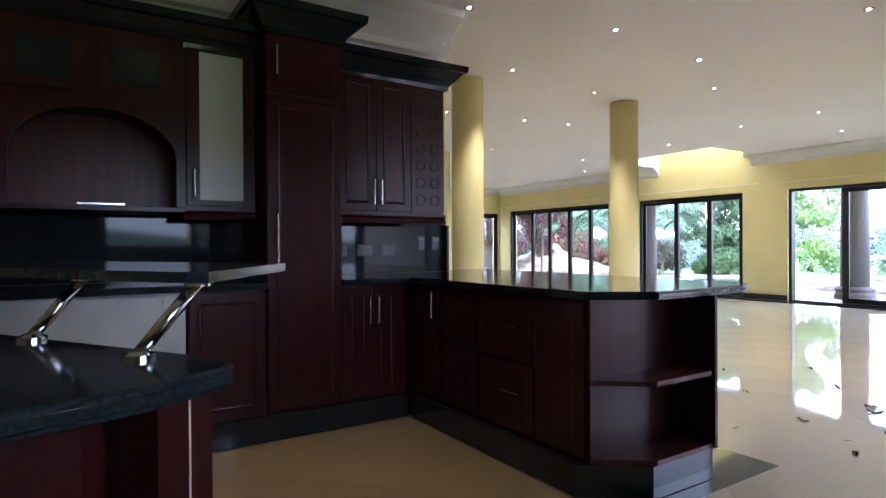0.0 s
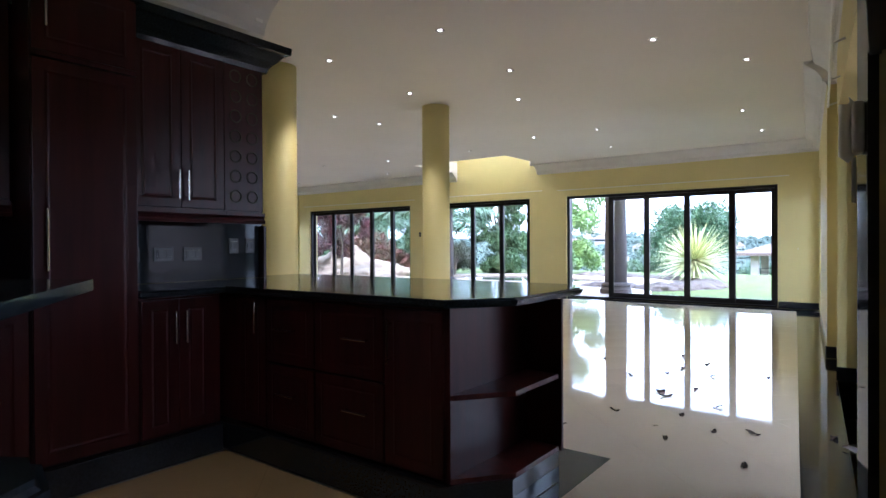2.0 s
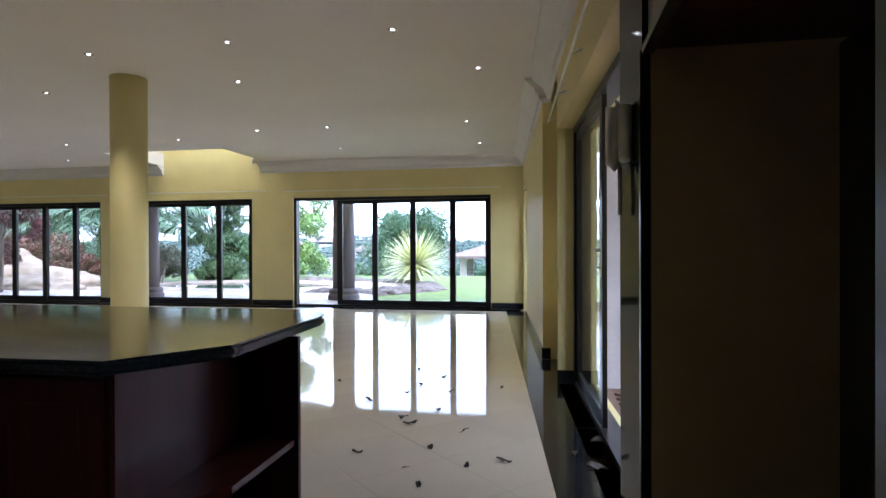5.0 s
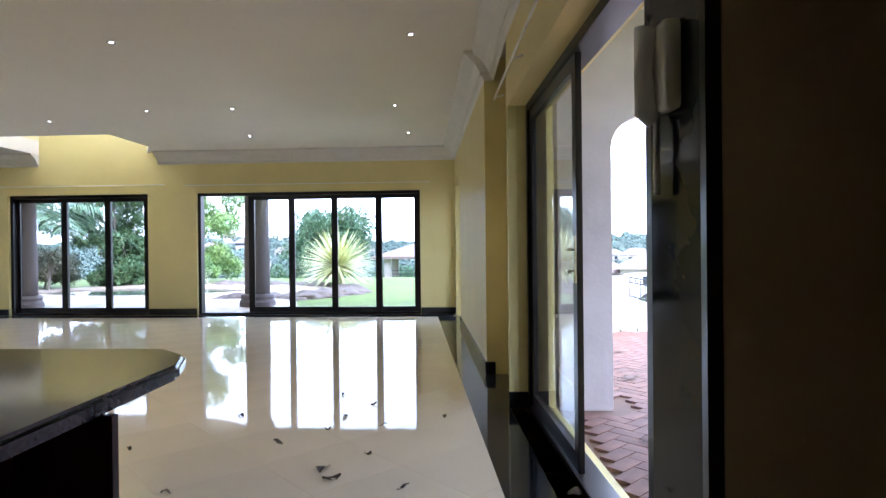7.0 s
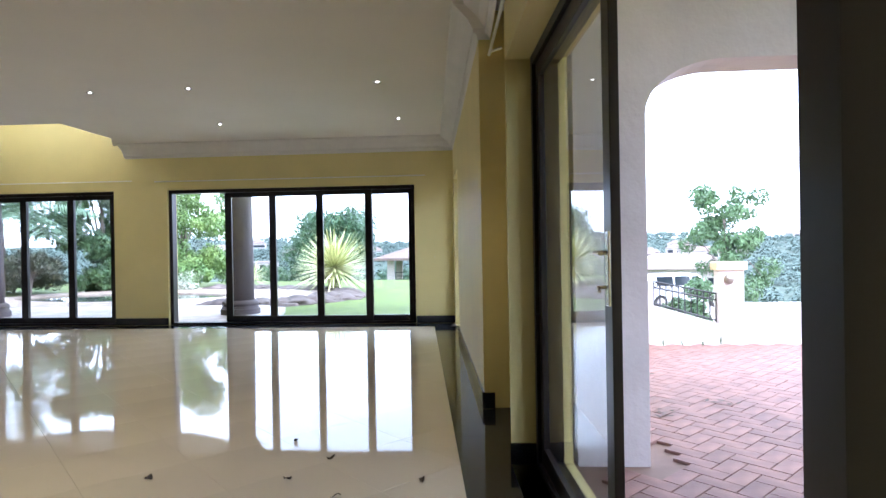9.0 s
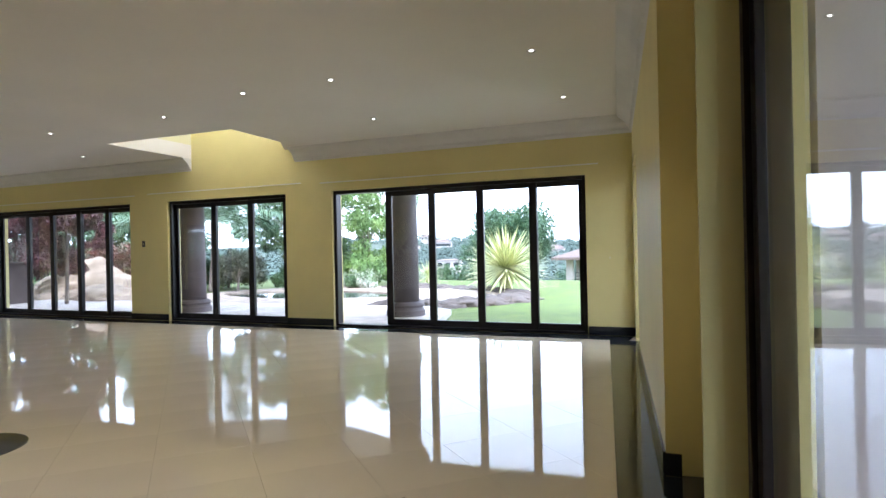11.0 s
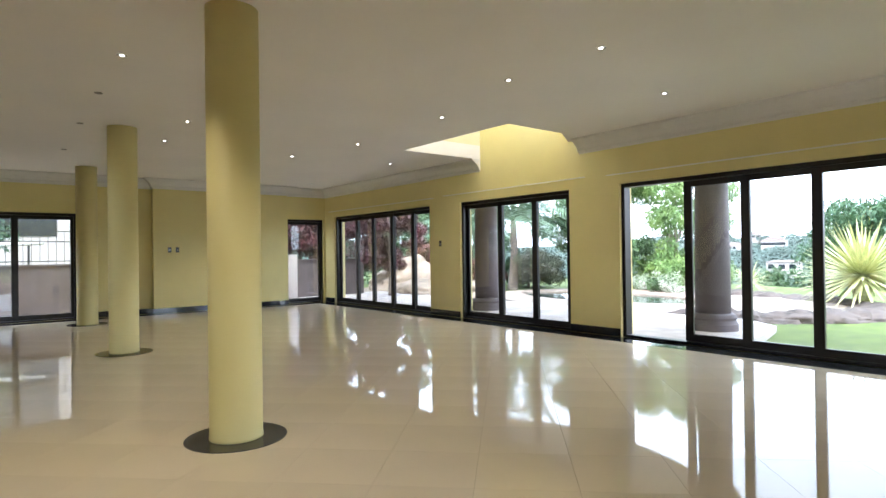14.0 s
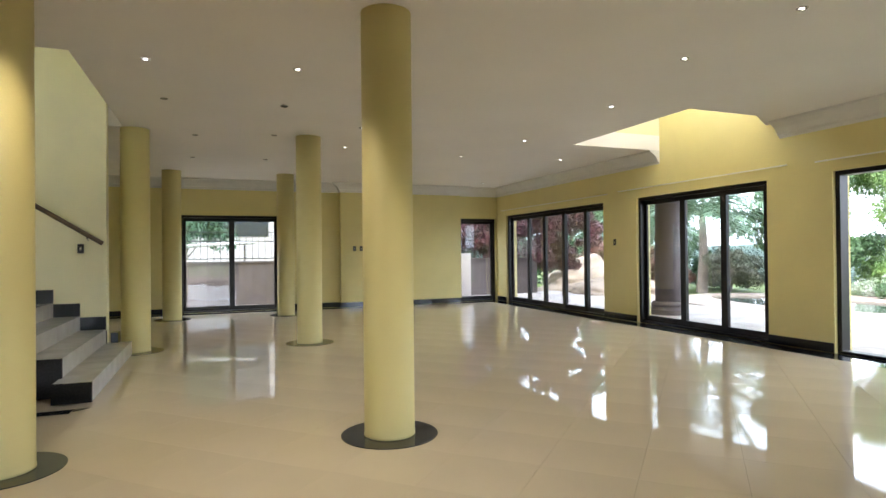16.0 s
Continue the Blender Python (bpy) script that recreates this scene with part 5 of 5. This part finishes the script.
# herringbone pavers near the door
def pavers():
    root = tagged(new("pavement"), "red brick pavers laid in herringbone on the side patio", "paving", kind="structure")
    L, W, g = 0.22, 0.11, 0.006
    ca, sa = math.cos(radians(45)), math.sin(radians(45))
    cells = []
    for i in range(-60, 60):
        for j in range(-40, 40):
            # herringbone: pairs of bricks on a stepped lattice
            ox, oy = i * W + j * 2 * L * 0 + j * (L + W) * 0, 0
            x0, y0 = i * W + j * L * 1.0, i * W - j * L * 1.0
            for rot in (0, 1):
                if rot == 0:
                    cx, cy = x0 + L / 2, y0 + W / 2
                else:
                    cx, cy = x0 + W / 2, y0 + W + L / 2
                X, Y = 7.0 + ca * cx - sa * cy, -6.0 + sa * cx + ca * cy
                if 5.70 < X < 10.2 and -9.2 < Y < -1.98 and not (-5.98 < Y < -5.44 and (X < 6.13 or X > 7.37)):
                    cells.append((X, Y, rot))
    cells.sort(key=lambda c: math.hypot(c[0] - 6.2, c[1] + 6.4))
    bm = bmesh.new()
    box(bm, -(L - g) / 2, (L - g) / 2, -(W - g) / 2, (W - g) / 2, -0.03, 0.0, 0.003)
    me = bpy.data.meshes.new("paver")
    bm.to_mesh(me)
    bm.free()
    me.materials.append(BRICK)
    for X, Y, rot in cells[:295]:
        p = new("paver", me)
        p.matrix_basis = pose(X, Y, -0.032 + 0.003 * noise.noise((X * 3, Y * 3, 0)), 0, 0, 45 + 90 * rot)
        p.parent = root
    far = bmesh.new()
    for X, Y, rot in cells[295:]:
        a = radians(45 + 90 * rot)
        u, v = Vector((math.cos(a), math.sin(a))) * (L - g) / 2, Vector((-math.sin(a), math.cos(a))) * (W - g) / 2
        c = Vector((X, Y))
        prism([tuple(c - u - v), tuple(c + u - v), tuple(c + u + v), tuple(c - u + v)], -0.06, -0.033, far)
    o = obj("pavers", far, BRICK)
    o.parent = root
    o["kind"] = "stuff"


pavers()


# ---- floor tiles ----
TS = 0.55
TA = radians(45)


def clip_poly(poly, a, b, c):
    """Keep the part of a polygon where a*x + b*y <= c."""
    out = []
    for i, p in enumerate(poly):
        q = poly[(i + 1) % len(poly)]
        dp, dq = a * p[0] + b * p[1] - c, a * q[0] + b * q[1] - c
        if dp <= 0:
            out.append(p)
        if dp * dq < 0:
            t = dp / (dp - dq)
            out.append((p[0] + t * (q[0] - p[0]), p[1] + t * (q[1] - p[1])))
    return out


def tile_mesh(polys, z0, z1):
    bm = bmesh.new()
    for q in polys:
        prism(q, z0, z1, bm)
    return bm


def lay(region, size, angle, gap, origin=(0, 0)):
    """Tiles of a turned grid cut to a convex region of half planes (a, b, c)."""
    ca, sa = math.cos(angle), math.sin(angle)
    full, cut = [], []
    n = int(18 / size)
    for i in range(-n, n):
        for j in range(-n, n):
            cx, cy = (i + 0.5) * size, (j + 0.5) * size
            h = size / 2 - gap / 2
            sq = [(cx + u * h, cy + v * h) for u, v in ((-1, -1), (1, -1), (1, 1), (-1, 1))]
            w = [(origin[0] + ca * x - sa * y, origin[1] + sa * x + ca * y) for x, y in sq]
            c = w
            for a, b, k in region:
                c = clip_poly(c, a, b, k)
                if len(c) < 3:
                    break
            if len(c) < 3:
                continue
            area = abs(sum(c[m][0] * c[(m + 1) % len(c)][1] - c[(m + 1) % len(c)][0] * c[m][1] for m in range(len(c)))) / 2
            if area < 0.002:
                continue
            if area > (2 * h) ** 2 * 0.999:
                full.append((origin[0] + ca * cx - sa * cy, origin[1] + sa * cx + ca * cy))
            else:
                cut.append(c)
    return full, cut


floor_root = tagged(new("floor"), "glossy cream porcelain tiles laid diagonally inside black granite borders", "floor", kind="structure")
BW = 0.38      # black border
RM = [(0, 1, -BW), (0, -1, 8.05), (-1, 0, 8.62), (1, 0.1035, 4.36 - 0.1035 * 0.38)]
RK = [(0, 1, -9.93), (0, -1, 13.3), (-1, 0, -2.57), (1, 0.0, 6.5)]
RS = [(0, 1, -8.05), (0, -1, 9.93), (-1, 0, -4.36), (1, 0.1035, 4.36 - 0.1035 * 0.38)]
tiles_full, tiles_cut = [], []
for reg in (RM, RS):
    a, b = lay(reg, TS, TA, 0.0014, (1.06, -5.17))
    tiles_full += a
    tiles_cut += b
# floor between the peninsula, the column and the stairs
a, b = lay([(0, 1, -8.05), (0, -1, 8.78), (-1, 0, 0.6), (1, 0, 4.36)], TS, TA, 0.0014, (1.06, -5.17))
tiles_full += a
tiles_cut += b
a, b = lay([(0, 1, -8.05), (0, -1, 9.5), (-1, 0, 8.62), (1, 0, -3.7)], TS, TA, 0.0014, (1.06, -5.17))
tiles_full += a
tiles_cut += b
near = sorted(tiles_full, key=lambda p: math.hypot(p[0] - 4.2, p[1] + 8.0))
h = TS / 2 - 0.0007
bm = bmesh.new()
box(bm, -h, h, -h, h, -0.01, 0.0)
tm = bpy.data.meshes.new("tile")
bm.to_mesh(tm)
bm.free()
tm.materials.append(TILE)
for x, y in near[:230]:
    t = new("tile", tm)
    t.matrix_basis = pose(x, y, 0, 0, 0, math.degrees(TA))
    t.parent = floor_root
rest = bmesh.new()
for x, y in near[230:]:
    q = [(x + math.cos(TA + k * math.pi / 2 + math.pi / 4) * h * 1.41421, y + math.sin(TA + k * math.pi / 2 + math.pi / 4) * h * 1.41421) for k in range(4)]
    prism(q, -0.01, 0.0, rest)
for c in tiles_cut:
    prism(c, -0.01, 0.0, rest)
o = obj("tiles", rest, TILE)
o.parent = floor_root
o["kind"] = "stuff"

# kitchen tiles, in the porcelain coloured with the warm lamp light
ka, kb = lay(RK, TS, TA, 0.0014, (1.2, -8.17))
tk = bpy.data.meshes.new("tile")
bm = bmesh.new()
box(bm, -h, h, -h, h, -0.01, 0.0)
bm.to_mesh(tk)
bm.free()
tk.materials.append(TILEK)
for x, y in ka:
    t = new("tile", tk)
    t.matrix_basis = pose(x, y, 0, 0, 0, math.degrees(TA))
    t.parent = floor_root
rest = bmesh.new()
for c in kb:
    prism(c, -0.01, 0.0, rest)
o = obj("cut_tiles", rest, TILEK)
o.parent = floor_root
o["kind"] = "stuff"

# black border tiles
border = []


def strip(p0, p1, n0, n1, count):
    """A row of border tiles between two edges p0-p1 and n0-n1."""
    for i in range(count):
        def at(a, b, t):
            return (a[0] + (b[0] - a[0]) * t, a[1] + (b[1] - a[1]) * t)
        g = 0.0002
        t0, t1 = i / count + g / 2, (i + 1) / count - g / 2
        q = [at(p0, p1, t0), at(p0, p1, t1), at(n0, n1, t1), at(n0, n1, t0)]
        bmt = prism(q, -0.01, 0.0)
        part("border_tile", bmt, BLACKTILE, floor_root)


strip((-9.0, 0.3), (4.66, 0.3), (-9.0, -BW + 0.002), (4.60, -BW + 0.002), 24)
strip((4.362, -BW), (5.244, -8.9), (5.02, -BW), (5.70, -8.9), 15)
strip((-9.0, -0.38), (-9.0, -9.6), (-8.624, -0.38), (-8.624, -9.6), 16)
strip((1.9, -9.219), (1.9, -8.782), (4.358, -9.219), (4.358, -8.782), 1)
strip((4.272, -9.925), (4.272, -9.221), (4.358, -9.925), (4.358, -9.221), 1)
strip((-0.66, -8.05), (-0.66, -8.9), (-0.76, -7.9), (-0.76, -8.9), 1)

# ---- small things ----
def curtain_rail(x0, x1, y, z, label="thin white curtain rail above the sliding door", east=False):
    e = thing("curtain_rail", (0, 0, 0), label, "curtain rail", "curtain rails")
    if east:
        part("rail", tube([(x0[0], x0[1], z), (x1[0], x1[1], z)], 0.009, 8), WHITEP, e)
        for t in (0.02, 0.35, 0.68, 0.98):
            px, py = x0[0] + (x1[0] - x0[0]) * t, x0[1] + (x1[1] - x0[1]) * t
            part("bracket", tube([(px + 0.07, py, z + 0.02), (px, py, z)], 0.008, 6), WHITEP, e)
    else:
        part("rail", bx(x0, x1, y - 0.045, y - 0.03, z - 0.008, z + 0.008, 0.003), WHITEP, e)
        for k in range(4):
            px = x0 + (x1 - x0) * (0.03 + 0.94 * k / 3)
            part("bracket", bx(px - 0.01, px + 0.01, y - 0.032, y, z - 0.006, z + 0.014), WHITEP, e)
    return e


curtain_rail(-0.19, 4.22, 0, 2.335)
curtain_rail(-3.97, -0.57, 0, 2.355)
curtain_rail(-8.7, -4.3, 0, 2.34)
curtain_rail((5.14, -5.665), (5.34, -8.5), 0, 2.345, "thin white curtain rail above the side door", True)


def switch(at, rz, label="black wall switch plate"):
    e = thing("light_switch", at, label, "switch", "wall switches", rz=rz)
    part("plate", bx(-0.035, 0.035, -0.009, -0.001, -0.057, 0.057, 0.003), BLACKP, e)
    part("rocker", bx(-0.012, 0.012, -0.013, -0.009, -0.02, 0.02, 0.002), STEEL, e)
    return e


switch((-4.13, 0, 1.43), 0, "black switch plate between two sliding doors")
switch((-8.84, -3.87, 1.39), 90, "black switch plate on the far yellow wall")
switch((-8.84, -3.71, 1.39), 90, "black switch plate on the far yellow wall")
switch((-3.5, -8.5, 1.36), 90, "dark step light beside the handrail")
e = thing("hook", (4.35, -0.001, 1.05), "tiny white hook on the yellow wall beside the wide door", "hook")
part("stem", tube([(0, 0, 0), (0, -0.02, 0), (0, -0.025, 0.015)], 0.005, 6), WHITEP, e)

# dry leaves blown in from the garden
rnd = random.Random(8)


def dry_leaf(x, y, s, k):
    bm = bmesh.new()
    a = rnd.uniform(0, 6.28)
    u, v = Vector((math.cos(a), math.sin(a), 0)), Vector((-math.sin(a), math.cos(a), 0))
    n = 5
    prev = None
    for i in range(n + 1):
        t = i / n
        w = s * 0.26 * math.sin(math.pi * min(0.97, max(0.04, t))) + 0.002
        c = Vector((x, y, 0.005 + 0.010 * math.sin(t * 5 + k))) + u * s * (t - 0.5) + v * 0.1 * s * math.sin(3 * t + k)
        l, r = bm.verts.new(c - v * w + Vector((0, 0, 0.008))), bm.verts.new(c + v * w + Vector((0, 0, 0.004 + 0.006 * math.sin(k))))
        m_ = bm.verts.new(c)
        if prev:
            bm.faces.new((prev[0], prev[1], m_, l))
            bm.faces.new((prev[1], prev[2], r, m_))
        prev = (l, m_, r)
    o = obj("dry_leaf", bm, DRYLEAF)
    return tagged(o, "curled dry brown leaf lying on the glossy tiles", "leaf", "fallen leaves")


SPOTS = [(4.15, -7.17, 0.13), (3.76, -6.77, 0.07), (4.22, -7.30, 0.10), (4.35, -6.95, 0.06), (4.6, -7.4, 0.07), (4.75, -6.2, 0.05), (3.45, -7.5, 0.05), (4.05, -6.2, 0.06),
         (4.2, -5.9, 0.05), (4.9, -7.9, 0.09), (5.4, -7.9, 0.12), (5.45, -7.45, 0.1), (5.3, -7.7, 0.08), (4.5, -8.3, 0.05), (4.05, -7.9, 0.06), (4.7, -8.0, 0.05), (3.9, -8.4, 0.05),
         (4.45, -7.75, 0.06), (3.3, -6.2, 0.05), (2.9, -6.9, 0.04), (3.9, -5.6, 0.05), (4.0, -6.5, 0.04), (4.95, -8.5, 0.06), (4.35, -6.4, 0.05)]
for k, (x, y, s) in enumerate(SPOTS):
    dry_leaf(x, y, s, k)

# camera sensor on the cornice and a coiled cable by the skirting
e = thing("motion_sensor", (1.99, -9.3, 2.78), "small white corner motion sensor under the ceiling", "sensor")
part("housing", bx(-0.03, 0.04, -0.03, 0.03, -0.06, 0.05, 0.01), WHITEP, e)
part("arm", tube([(0, 0, 0.05), (-0.02, 0, 0.15)], 0.01, 8), WHITEP, e)
e = thing("cable_coil", (-8.75, -2.9, 0.0), "small coil of grey cable lying by the skirting", "cable")
cc = []
for i in range(80):
    a = i * 0.35
    cc.append((0.12 * math.cos(a), 0.09 * math.sin(a), 0.012 + 0.001 * i))
part("coil", tube(cc, 0.006, 5), STEEL, e)
